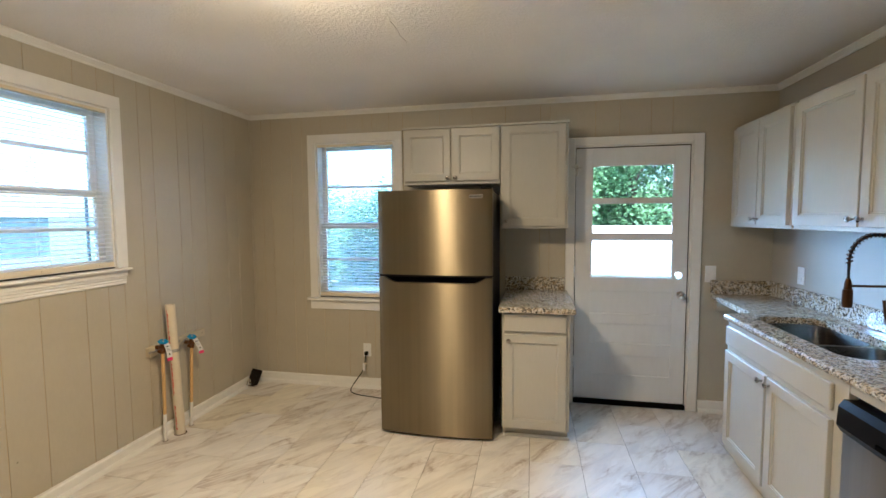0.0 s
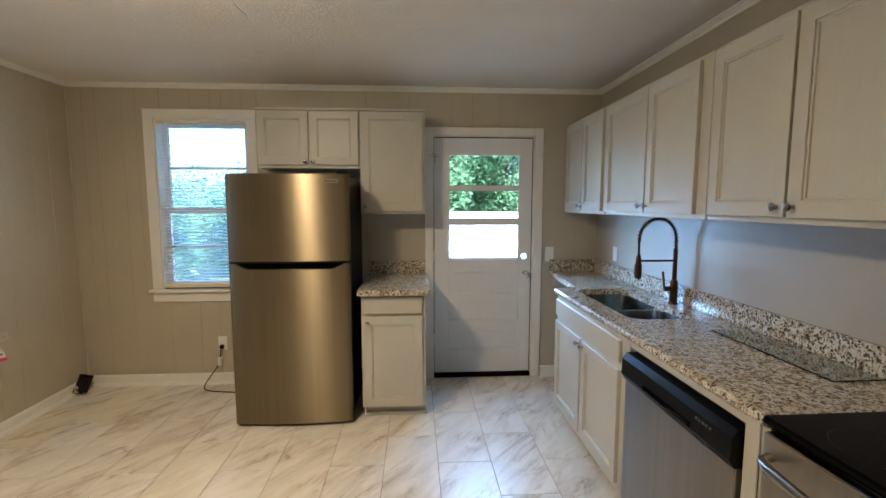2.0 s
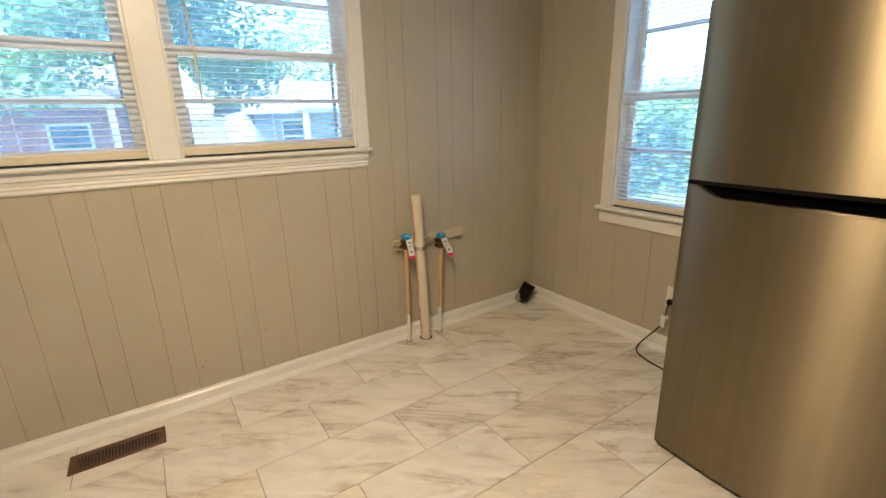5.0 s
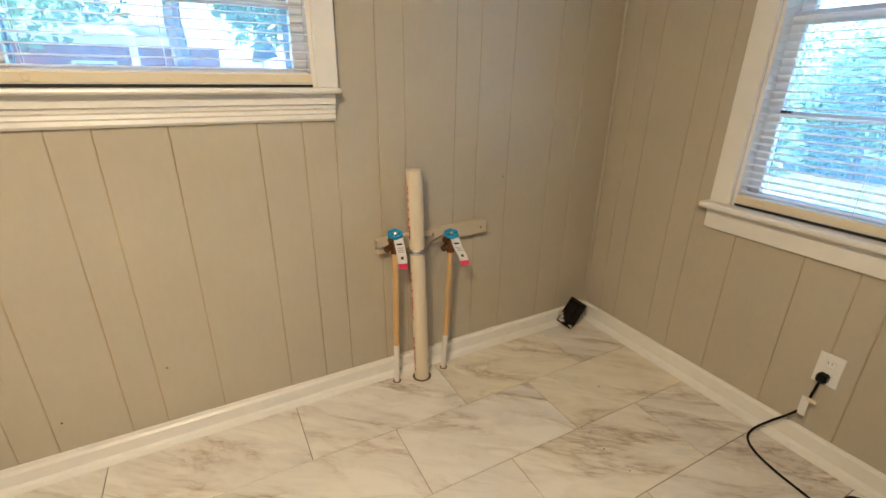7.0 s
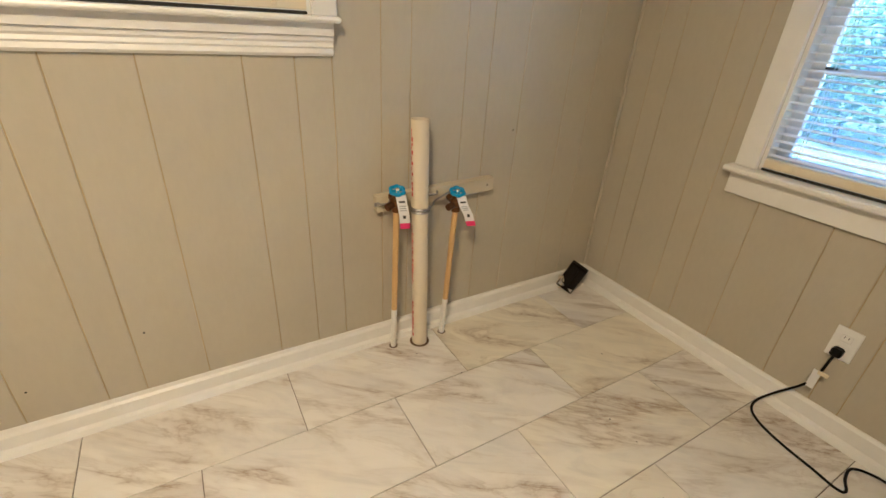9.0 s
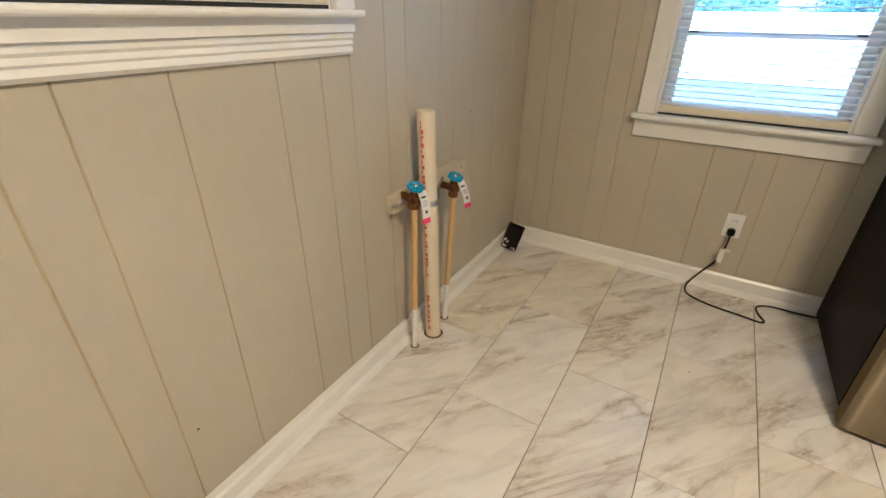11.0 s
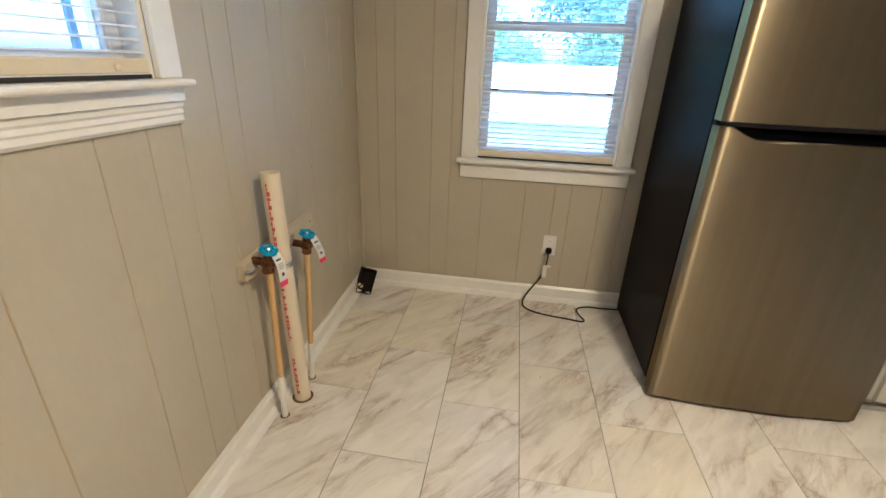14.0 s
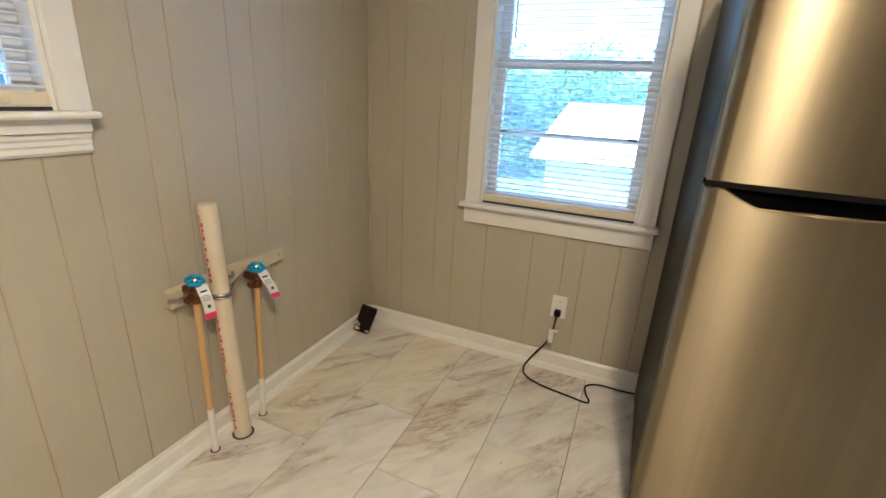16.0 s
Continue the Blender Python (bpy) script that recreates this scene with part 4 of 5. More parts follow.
# ---- plumbing stubs ----
COPPER = paint("yellowed_copper_paint", (0.62, 0.41, 0.16), 0.42, 0.1, 0.2, (40, 40, 40))
PVC = paint("aged_pvc", (0.72, 0.64, 0.48), 0.35, 0.08, 0.1, (25, 25, 25))
BLUE = plain("blue_handwheel", (0.02, 0.27, 0.55), 0.35)
TAG = plain("paper_tag", (0.78, 0.77, 0.76), 0.6)
PINK = plain("pink_print", (0.75, 0.03, 0.16), 0.5)
RED = plain("red_print", (0.55, 0.06, 0.05), 0.6)
BOARDPAINT = paint("worn_board_paint", (0.56, 0.50, 0.36), 0.5, 0.12, 0.3, (30, 12, 30))
GREYINK = plain("grey_print", (0.35, 0.35, 0.36), 0.6)
INK = plain("black_print", (0.03, 0.03, 0.03), 0.6)
GALV = plain("galvanised_strap", (0.42, 0.41, 0.40), 0.45, 0.9)

bm = bmesh.new()
vs = [bm.verts.new(p) for p in ((XL + 0.001, 2.388, 0.585), (XL + 0.001, 2.893, 0.607), (XL + 0.001, 2.890, 0.662), (XL + 0.001, 2.386, 0.645))]
ws = [bm.verts.new((XL + 0.034, v.co.y, v.co.z)) for v in vs]
for k in range(4):
    bm.faces.new((vs[k], vs[(k + 1) % 4], ws[(k + 1) % 4], ws[k]))
bm.faces.new(vs)
bm.faces.new(ws[::-1])
bmesh.ops.bevel(bm, geom=bm.edges[:], offset=0.002, segments=1, affect="EDGES")
backer = thing("pipe_board", XL, 2.64, 0.62, "narrow greige painted wood board screwed to the wall behind the pipes", "board")
part("plank", bm, BOARDPAINT, backer)
for y, z in ((2.412, 0.622), (2.605, 0.632)):
    bm = tube(bmesh.new(), [(XL + 0.036, y - 0.022, z - 0.004), (XL + 0.052, y - 0.012, z), (XL + 0.054, y + 0.012, z + 0.001), (XL + 0.036, y + 0.024, z + 0.004)], 0.005, 6)
    box(bm, XL + 0.0345, XL + 0.038, y - 0.036, y - 0.016, z - 0.011, z + 0.004, 0.001)
    part("pipe_clip", bm, GALV, backer, "grey metal pipe clip")
for y, z in ((2.41, 0.612), (2.70, 0.628), (2.86, 0.632)):
    part("screw", lathe(bmesh.new(), (XL + 0.0342, y, z), (1, 0, 0), [(0, 0.004), (0.001, 0.0035), (0.0012, 0)], 8), INK, backer)

pvc = thing("drain_pipe", -2.258, 2.545, 0, "upright open cream PVC standpipe with red print down its side", "pipe")
bm = bmesh.new()
pb, pt = Vector((-2.256, 2.547, -0.003)), Vector((-2.276, 2.528, 0.915))
rings = []
for p, r in ((pb, 0.031), (pt, 0.031), (pt, 0.0265), (pt - Vector((0, 0, 0.15)), 0.0265)):
    rings.append([bm.verts.new(p + Vector((math.cos(a), math.sin(a), 0)) * r) for a in (2 * math.pi * k / 32 for k in range(32))])
for a, b in zip(rings, rings[1:]):
    for k in range(32):
        bm.faces.new((a[k], a[(k + 1) % 32], b[(k + 1) % 32], b[k])).smooth = True
bm.faces.new(rings[-1])
part("pipe", bm, PVC, pvc)
rr = random.Random(4)
bm = bmesh.new()
z = 0.885
while z > 0.05:
    h = rr.uniform(0.008, 0.016)
    if not (0.55 < z < 0.65 or 0.22 < z < 0.29):
        p = pb + (pt - pb) * ((z + 0.003) / 0.918)
        a0 = radians(-96)
        for k in range(1 if rr.random() < 0.4 else 2):
            a = a0 + k * 0.19
            u0, u1 = a, a + 0.165
            q = [bm.verts.new(p + Vector((math.cos(u) * 0.0313, math.sin(u) * 0.0313, dz))) for u, dz in ((u0, 0), (u1, 0), (u1, -h), (u0, -h))]
            bm.faces.new(q)
    z -= h + rr.uniform(0.002, 0.006)
part("print", bm, RED, pvc, "worn red lettering along the pipe", kind="stuff")
bm = bmesh.new()
p = pb + (pt - pb) * 0.655
for z0 in (0.592, 0.603):
    tube(bm, [(p.x + 0.0335 * math.cos(radians(a)), p.y + 0.0335 * math.sin(radians(a)), z0) for a in range(0, 360, 12)], 0.0045, 6, True)
part("strap", bm, GALV, pvc, "grey metal clamp strap")
bm = bmesh.new()
bm2pts = [(p.x + 0.02, p.y + 0.03, 0.60), (-2.275, 2.60, 0.618), (-2.295, 2.665, 0.632), (-2.32, 2.72, 0.628)]
tube(bm, bm2pts, 0.004, 6)
part("strap_tail", bm, GALV, pvc, "grey metal strap tail")
DARKHOLE = plain("rough_cutout", (0.12, 0.075, 0.045), 0.9)
part("floor_hole", lathe(bmesh.new(), (pb.x, pb.y, 0.0003), (0, 0, 1), [(0, 0.041), (0.0006, 0.040), (0.0007, 0.0)], 24), DARKHOLE, pvc, "rough dark cutout round the pipe")


def valve_pipe(top, bottom, turn, label):
    """A supply pipe with a brass stop valve, blue hand wheel and paper tag."""
    t, b = Vector(top), Vector(bottom)
    v = thing("water_valve", b.x, b.y, 0, label, "pipe", "supply pipes by the wall")
    mid = b + (t - b) * 0.30
    part("pipe", rod(bmesh.new(), mid, t, 0.0112, 12), COPPER, v, "yellowed copper pipe")
    part("pipe_foot", rod(bmesh.new(), b, mid, 0.0115, 12), TRIM, v, "white painted lower end of the pipe")
    part("floor_hole", lathe(bmesh.new(), (b.x, b.y, 0.0003), (0, 0, 1), [(0, 0.018), (0.0006, 0.017), (0.0007, 0.0)], 14), DARKHOLE, v, "rough dark cutout round the pipe")
    body = bmesh.new()
    lathe(body, t - Vector((0, 0, 0.012)), (0, 0, 1), [(0, 0.016), (0.02, 0.017), (0.026, 0.023), (0.046, 0.023), (0.053, 0.014), (0.066, 0.013)], 14)
    rod(body, t + Vector((0, 0, 0.022)), t + Vector((-0.055, 0.004, 0.024)), 0.014, 12)
    rod(body, t + Vector((0.0, 0, 0.022)), t + Vector((0.014, -0.042, 0.012)), 0.013, 12)
    vb = part("valve_body", body, BRASS, v, "tarnished brass valve body")
    c = t + Vector((0.006, 0, 0.067))
    ax = Vector((0.35, -0.08, 1)).normalized()
    wheel = bmesh.new()
    s1 = ax.orthogonal().normalized()
    s2 = ax.cross(s1)
    ringp = [c + (s1 * math.cos(a) + s2 * math.sin(a)) * (0.0235 + 0.0022 * math.cos(6 * a)) for a in (2 * math.pi * k / 36 for k in range(36))]
    tube(wheel, ringp, 0.0062, 8, True)
    for k in range(4):
        a = math.pi / 4 + k * math.pi / 2
        rod(wheel, c, c + (s1 * math.cos(a) + s2 * math.sin(a)) * 0.023, 0.0055, 6)
    part("hand_wheel", wheel, BLUE, v, "round blue hand wheel")
    part("wheel_nut", lathe(bmesh.new(), c - ax * 0.006, ax, [(0, 0.008), (0.012, 0.008), (0.015, 0.005), (0.0155, 0)], 8), CHROME, v)
    # tag: a thin bent strip hanging from the neck
    side = Vector((0.25, 1, 0)).normalized() * 0.018
    a = t + Vector((0.026, 0.004, 0.055))
    down = [a, a + Vector((0.012, turn * 0.2, -0.035)), a + Vector((0.014, turn * 0.7, -0.07)), a + Vector((0.012, turn, -0.10))]
    low = [down[-1], down[-1] + Vector((-0.001, turn * 0.25, -0.022))]

    def strip(pts, lift, half):
        bm = bmesh.new()
        nrm = Vector((1, -0.25, 0)).normalized()
        rows = [[bm.verts.new(q + side * sgn * half + nrm * (lift + e)) for sgn, e in ((-1, 0), (1, 0), (1, 0.0006), (-1, 0.0006))] for q in pts]
        for r0, r1 in zip(rows, rows[1:]):
            for k in range(4):
                bm.faces.new((r0[k], r0[(k + 1) % 4], r1[(k + 1) % 4], r1[k]))
        bm.faces.new(rows[0])
        bm.faces.new(rows[-1][::-1])
        return bm
    tag = part("tag", strip(down, 0, 1), TAG, v, "white paper tag with a pink end")
    part("tag_end", strip(low, 0, 1), PINK, tag, "pink printed band")
    for f0, f1, half, mat in ((0.18, 0.24, 0.6, INK), (0.34, 0.37, 0.62, GREYINK), (0.42, 0.45, 0.62, GREYINK), (0.50, 0.53, 0.62, GREYINK), (0.70, 0.82, 0.28, INK)):
        q0, q1 = along(down, f0)[0], along(down, f1)[0]
        part("print", strip([q0, q1], 0.0009, half), mat, tag)
    return v


valve_pipe((-2.266, 2.440, 0.615), (-2.275, 2.436, 0.0), 0.012, "yellowed copper supply pipe with brass valve and blue hand wheel")
valve_pipe((-2.245, 2.672, 0.588), (-2.270, 2.662, 0.0), 0.040, "copper supply pipe near the corner with a slanting paper tag")

# ---- small fixtures ----
jack = thing("junction_box", -2.30, 3.475, 0, "open black plastic box with torn cream edges, leaning in the corner", "electrical box")
bm = bmesh.new()
box(bm, -0.034, 0.034, 0.014, 0.018, 0.0, 0.122)
for b in ((-0.037, -0.034, -0.020, 0.018, 0.0, 0.122), (0.034, 0.037, -0.020, 0.018, 0.0, 0.122), (-0.034, 0.034, -0.020, 0.014, 0.119, 0.122), (-0.034, 0.034, -0.020, 0.014, 0.0, 0.003), (-0.006, 0.006, 0.0, 0.012, 0.01, 0.10)):
    box(bm, *b, 0.001)
bmesh.ops.transform(bm, matrix=pose(-2.300, 3.415, 0.006, -16, 20, 25) @ Matrix.Scale(1.2, 4), verts=bm.verts[:])
part("box", bm, SOOTBLACK, jack)
bm = bmesh.new()
rr = random.Random(7)
for k in range(18):
    x, y, z = -2.338 + rr.uniform(0, 0.05), 3.388 + rr.uniform(-0.008, 0.012), rr.uniform(0.004, 0.08)
    s = rr.uniform(0.003, 0.008)
    box(bm, x, x + s, y, y + s, z, z + s * 1.6)
part("torn_edge", bm, RAIL, jack, "torn cream edge", kind="stuff")
part("rim", tube(bmesh.new(), [(-2.333, 3.505, 0.098), (-2.325, 3.525, 0.112), (-2.305, 3.525, 0.115), (-2.29, 3.505, 0.11)], 0.006, 6), TRIM, jack, "pale caulk rim")


def plate(name, x0, x1, z0, z1, face, way, label):
    t = thing(name, *((x0 + x1) / 2, face, z0) if way == "y-" else (face, (x0 + x1) / 2, z0), label, "wall plate")
    def b(a0, a1, d0, d1, c0, c1, bev=0.001):
        return (a0, a1, face - d1, face - d0, c0, c1, bev) if way == "y-" else (face - d1, face - d0, a0, a1, c0, c1, bev)
    part("cover_plate", b(x0, x1, 0.0005, 0.006, z0, z1, 0.002), PLASTICWHITE, t)
    return t, b


out, ob_ = plate("wall_outlet", -1.300, -1.228, 0.282, 0.398, YB, "y-", "white duplex outlet with a black plug in its lower socket")
for z in (0.362, 0.318):
    part("socket", ob_(-1.280, -1.248, 0.006, 0.0078, z - 0.013, z + 0.013, 0.003), PLASTICWHITE, out)
for x in (-1.270, -1.259):
    part("slot", ob_(x - 0.001, x + 0.001, 0.0078, 0.0082, 0.362, 0.370, 0), INK, out)
cord = thing("power_cord", -1.26, 3.56, 0, "black refrigerator power cord lying slack on the floor", "cable")
part("plug", box(bmesh.new(), -1.281, -1.250, YB - 0.040, YB - 0.0085, 0.298, 0.330, 0.006), BLACK, cord)


def smooth_line(points, steps=8):
    """Catmull-Rom line through points."""
    p = [Vector(q) for q in points]
    p = [p[0] * 2 - p[1], *p, p[-1] * 2 - p[-2]]
    out_ = []
    for a, b, c, d in zip(p, p[1:], p[2:], p[3:]):
        for k in range(steps):
            t = k / steps
            out_.append(0.5 * ((2 * b) + (c - a) * t + (2 * a - 5 * b + 4 * c - d) * t * t + (3 * b - a - 3 * c + d) * t ** 3))
    return out_ + [p[-2]]


part("cable", tube(bmesh.new(), smooth_line([(-1.266, 3.553, 0.302), (-1.268, 3.545, 0.27), (-1.276, 3.540, 0.20), (-1.30, 3.535, 0.15), (-1.345, 3.520, 0.085), (-1.378, 3.495, 0.03), (-1.370, 3.460, 0.006),
                                            (-1.32, 3.420, 0.005), (-1.24, 3.395, 0.005), (-1.14, 3.380, 0.005), (-1.070, 3.368, 0.005), (-1.050, 3.385, 0.005), (-1.072, 3.440, 0.005), (-1.075, 3.50, 0.006), (-1.02, 3.535, 0.006), (-0.93, 3.535, 0.006), (-0.84, 3.545, 0.006)]), 0.0042, 8), BLACK, cord)
part("cord_tag", box(bmesh.new(), -1.289, -1.266, 3.534, 3.5355, 0.165, 0.238), TAG, cord, "white warning tag round the cord")
part("cord_tie", box(bmesh.new(), -1.276, -1.246, 3.532, 3.538, 0.226, 0.240, 0.002), RAIL, cord, "cream twist of tape")

sw, sb = plate("light_switch", 1.432, 1.508, 1.0, 1.125, YB, "y-", "white double light switch plate beside the back door")
for x in (1.452, 1.488):
    part("toggle", sb(x - 0.004, x + 0.004, 0.006, 0.014, 1.054, 1.070, 0.001), PLASTICWHITE, sw)
o2, ob2 = plate("wall_outlet", 3.19, 3.262, 1.045, 1.158, XR, "x-", "white outlet above the granite backsplash")
for z in (1.082, 1.122):
    part("socket", ob2(3.210, 3.242, 0.006, 0.0078, z - 0.013, z + 0.013, 0.003), PLASTICWHITE, o2)

reg = thing("floor_register", -2.165, 0.932, 0, "brown metal floor register with narrow slots, beside the baseboard", "vent")
REGBROWN = plain("brown_enamel", (0.105, 0.05, 0.028), 0.4, 0.3)
g0, g1, h0, h1 = -2.228, -2.100, 0.760, 1.105
bm = bmesh.new()
for b in ((g0, g0 + 0.026, h0, h1), (g1 - 0.026, g1, h0, h1), (g0 + 0.026, g1 - 0.026, h0, h0 + 0.03), (g0 + 0.026, g1 - 0.026, h1 - 0.03, h1)):
    box(bm, *b, 0.0, 0.006, 0.0015)
part("frame", bm, REGBROWN, reg)
part("well", (g0 + 0.024, g1 - 0.024, h0 + 0.028, h1 - 0.028, 0.0003, 0.0012), DARKGAP, reg)
for k in range(24):
    y = h0 + 0.036 + k * (h1 - h0 - 0.072) / 23
    part("slat", (g0 + 0.026, g1 - 0.026, y - 0.0022, y + 0.0022, 0.0015, 0.0052), REGBROWN, reg)

fix = thing("ceiling_light", -0.66, 1.30, ZC, "plain round white flush ceiling light glowing warm", "ceiling light")
part("base", lathe(bmesh.new(), (-0.66, 1.30, ZC), (0, 0, -1), [(0, 0.145), (0.02, 0.145), (0.03, 0.135), (0.03, 0.0)], 32), PLASTICWHITE, fix)
part("diffuser", lathe(bmesh.new(), (-0.66, 1.30, ZC - 0.032), (0, 0, -1), [(0, 0.13), (0.02, 0.128), (0.045, 0.122), (0.055, 0.0)], 32), OPAL, fix, "glowing opal diffuser")

seam = tube(bmesh.new(), [(-0.507, 2.02, ZC + 0.0005), (-0.500, 2.10, ZC - 0.001), (-0.510, 2.19, ZC - 0.0012), (-0.498, 2.26, ZC - 0.001), (-0.512, 2.33, ZC + 0.0005)], 0.0022, 6)
solo("plaster_seam", seam, CEILING, "short raised crack in the off-white stippled ceiling", "ceiling", kind="structure")

for k, (y, z) in enumerate(((2.985, 0.835), (1.62, 0.29), (1.305, 0.18))):
    solo("nail_hole", lathe(bmesh.new(), (XL + 0.0002, y, z), (1, 0, 0), [(0, 0.0035), (0.0006, 0.003), (0.0007, 0)], 8), INK, "tiny dark nail hole in the greige panelling", "nail hole", "nail holes in the panelling")
rr = random.Random(12)
for k in range(7):
    x, y = rr.uniform(-2.2, -0.9), rr.uniform(1.9, 3.5)
    solo("speck", lathe(bmesh.new(), (x, y, 0.0002), (0, 0, 1), [(0, 0.003), (0.001, 0.002), (0.0012, 0)], 6), INK, "tiny crumb of dark dirt on the marble tile floor", "dirt", "specks on the floor")

# ---- outside ----
GZ = -1.3
GRASS = paint("mown_grass", (0.10, 0.13, 0.045), 0.9, 0.35, 0.5, (6, 6, 6))
BRICK = paint("brick_wall", (0.27, 0.10, 0.07), 0.8, 0.15, 0.4, (3, 3, 12))
ROOFING = paint("asphalt_shingles", (0.16, 0.15, 0.15), 0.85, 0.15, 0.4, (6, 6, 6))
SIDING = paint("white_siding", (0.78, 0.80, 0.82), 0.5, 0.03, 0.1, (4, 4, 4))
METALROOF = paint("white_metal_roof", (0.82, 0.83, 0.84), 0.4, 0.03, 0.1, (4, 4, 4))
DRIVE = paint("concrete_drive", (0.36, 0.34, 0.31), 0.85, 0.1, 0.3, (5, 5, 5))
BARK = paint("bark", (0.10, 0.07, 0.05), 0.9, 0.2, 0.6, (30, 30, 5))
DARKPANE = plain("far_window", (0.05, 0.07, 0.09), 0.1)
ground = solo("ground", (-600, 600, -600, 600, GZ - 0.3, GZ), GRASS, "level green lawn around the house", "ground", kind="structure")
solo("pavement", (-8.6, -5.4, -14, 14, GZ + 0.002, GZ + 0.04), DRIVE, "pale concrete driveway beside the lawn", "driveway", kind="structure")


def leaf_material():
    m, t, b = material("leaf", 0.55)
    g = t.nodes.new("ShaderNodeNewGeometry")
    c = ramp(t, g.outputs["Random Per Island"], [(0.0, (0.08, 0.15, 0.07)), (0.5, (0.14, 0.24, 0.10)), (1.0, (0.22, 0.33, 0.16))])
    t.links.new(c, b.inputs["Base Color"])
    glow = node(t, "BsdfTranslucent")
    t.links.new(c, glow.inputs["Color"])
    both = t.nodes.new("ShaderNodeMixShader")
    both.inputs[0].default_value = 0.5
    t.links.new(b.outputs[0], both.inputs[1])
    t.links.new(glow.outputs[0], both.inputs[2])
    t.links.new(both.outputs[0], t.nodes["Material Output"].inputs["Surface"])
    return m


LEAF = leaf_material()


def tree(x, y, height, spread, leaves, seed, label, low=0.25, size=0.13):
    """A tapered trunk with limbs and a ragged crown of small leaf sprays."""
    rng_ = random.Random(seed)
    t = thing("tree", x, y, GZ, label, "tree", "trees around the house")
    bm = bmesh.new()
    top = Vector((x + rng_.uniform(-0.4, 0.4), y + rng_.uniform(-0.4, 0.4), GZ + height * 0.8))
    foot = Vector((x, y, GZ - 0.1))
    pts = [foot + (top - foot) * (k / 6) + Vector((rng_.uniform(-0.1, 0.1), rng_.uniform(-0.1, 0.1), 0)) * (k > 0) for k in range(7)]
    tube(bm, pts, [0.024 * height * (1 - 0.12 * k) for k in range(7)], 9)
    tips = []
    for k in range(9):
        p = foot + (top - foot) * rng_.uniform(low + 0.1, 0.95)
        a = rng_.uniform(0, 2 * math.pi)
        q = p + Vector((math.cos(a), math.sin(a), rng_.uniform(0.2, 0.8))) * spread * rng_.uniform(0.4, 0.75)
        mid = (p + q) / 2 + Vector((0, 0, 0.1 * spread))
        tube(bm, [p, mid, q], [0.009 * height, 0.006 * height, 0.002 * height], 6)
        tips += [q, mid]
    part("trunk", bm, BARK, t, "grey-brown trunk with limbs")
    clumps = [(q, rng_.uniform(0.28, 0.5) * spread) for q in tips]
    for k in range(14):
        a, r = rng_.uniform(0, 2 * math.pi), spread * math.sqrt(rng_.random()) * 0.9
        z = GZ + height * rng_.uniform(low, 1.0)
        clumps.append((Vector((x + r * math.cos(a), y + r * math.sin(a), z)), rng_.uniform(0.22, 0.42) * spread))
    verts, faces = [], []
    for k in range(leaves):
        c, r = clumps[k % len(clumps)]
        d = Vector((rng_.gauss(0, 1), rng_.gauss(0, 1), rng_.gauss(0, 0.8)))
        p = c + d.normalized() * r * rng_.random() ** 0.4
        u = Vector((rng_.gauss(0, 1), rng_.gauss(0, 1), rng_.gauss(0, 0.6))).normalized() * size * rng_.uniform(0.5, 1.2)
        v = u.orthogonal().normalized() * u.length * 0.5
        n0 = len(verts)
        verts += [p - u, p + v, p + u, p - v]
        faces.append((n0, n0 + 1, n0 + 2, n0 + 3))
    mesh = bpy.data.meshes.new("crown")
    o = ORIGIN[t.name]
    mesh.from_pydata([tuple(v - o) for v in verts], [], faces)
    mesh.materials.append(LEAF)
    crown_ = new("crown", mesh)
    crown_.parent = t
    tagged(crown_, "uneven green crown of small leaves", kind="stuff")
    return t


for i, (x, y, h, s, n) in enumerate([(1.7, 17.5, 9.5, 3.0, 26000), (4.2, 18.5, 9.0, 3.2, 24000), (7.6, 17.0, 8.5, 3.0, 14000), (-2.4, 18.5, 3.8, 2.6, 18000), (-6.2, 17.5, 3.5, 2.6, 15000), (3.4, 21.5, 12.0, 3.8, 20000), (-10.0, 19.0, 3.4, 3.0, 8000)]):
    tree(x, y, h, s, n, 20 + i, "full green leafy tree behind the white outbuilding", 0.12, 0.095)
for i, (x, y, h, s, n) in enumerate([(-10.2, 1.9, 8.5, 2.6, 14000), (-11.8, -2.2, 8.5, 2.8, 14000), (-5.8, 9.8, 3.0, 1.3, 5000), (-26.0, 1.0, 11.0, 4.6, 14000), (-27.0, -7.0, 11.5, 5.0, 12000), (-28.0, 8.5, 8.0, 4.2, 9000)]):
    tree(x, y, h, s, n, 50 + i, "green leafy tree standing on the side lawn", 0.42, 0.10)

# white outbuilding with lap siding and a low metal roof
shed = thing("outbuilding", 3.0, 11.5, GZ, "low white outbuilding with lap siding and a shallow white metal roof", "building")
bm = box(bmesh.new(), -2.40, 8.6, 9.0, 14.0, GZ, 0.50)
part("wall", bm, SIDING, shed)
n = 12
for k in range(n):
    z = GZ + 0.05 + k * 0.145
    bm = bmesh.new()
    vs = [bm.verts.new(p) for p in ((-2.42, 8.972, z), (8.62, 8.972, z), (8.62, 8.992, z + 0.143), (-2.42, 8.992, z + 0.143), (-2.42, 8.999, z), (8.62, 8.999, z), (8.62, 8.999, z + 0.143), (-2.42, 8.999, z + 0.143))]
    for q in ((0, 1, 2, 3), (4, 7, 6, 5), (0, 4, 5, 1), (3, 2, 6, 7), (0, 3, 7, 4), (1, 5, 6, 2)):
        bm.faces.new([vs[i] for i in q])
    part("siding_board", bm, SIDING, shed)
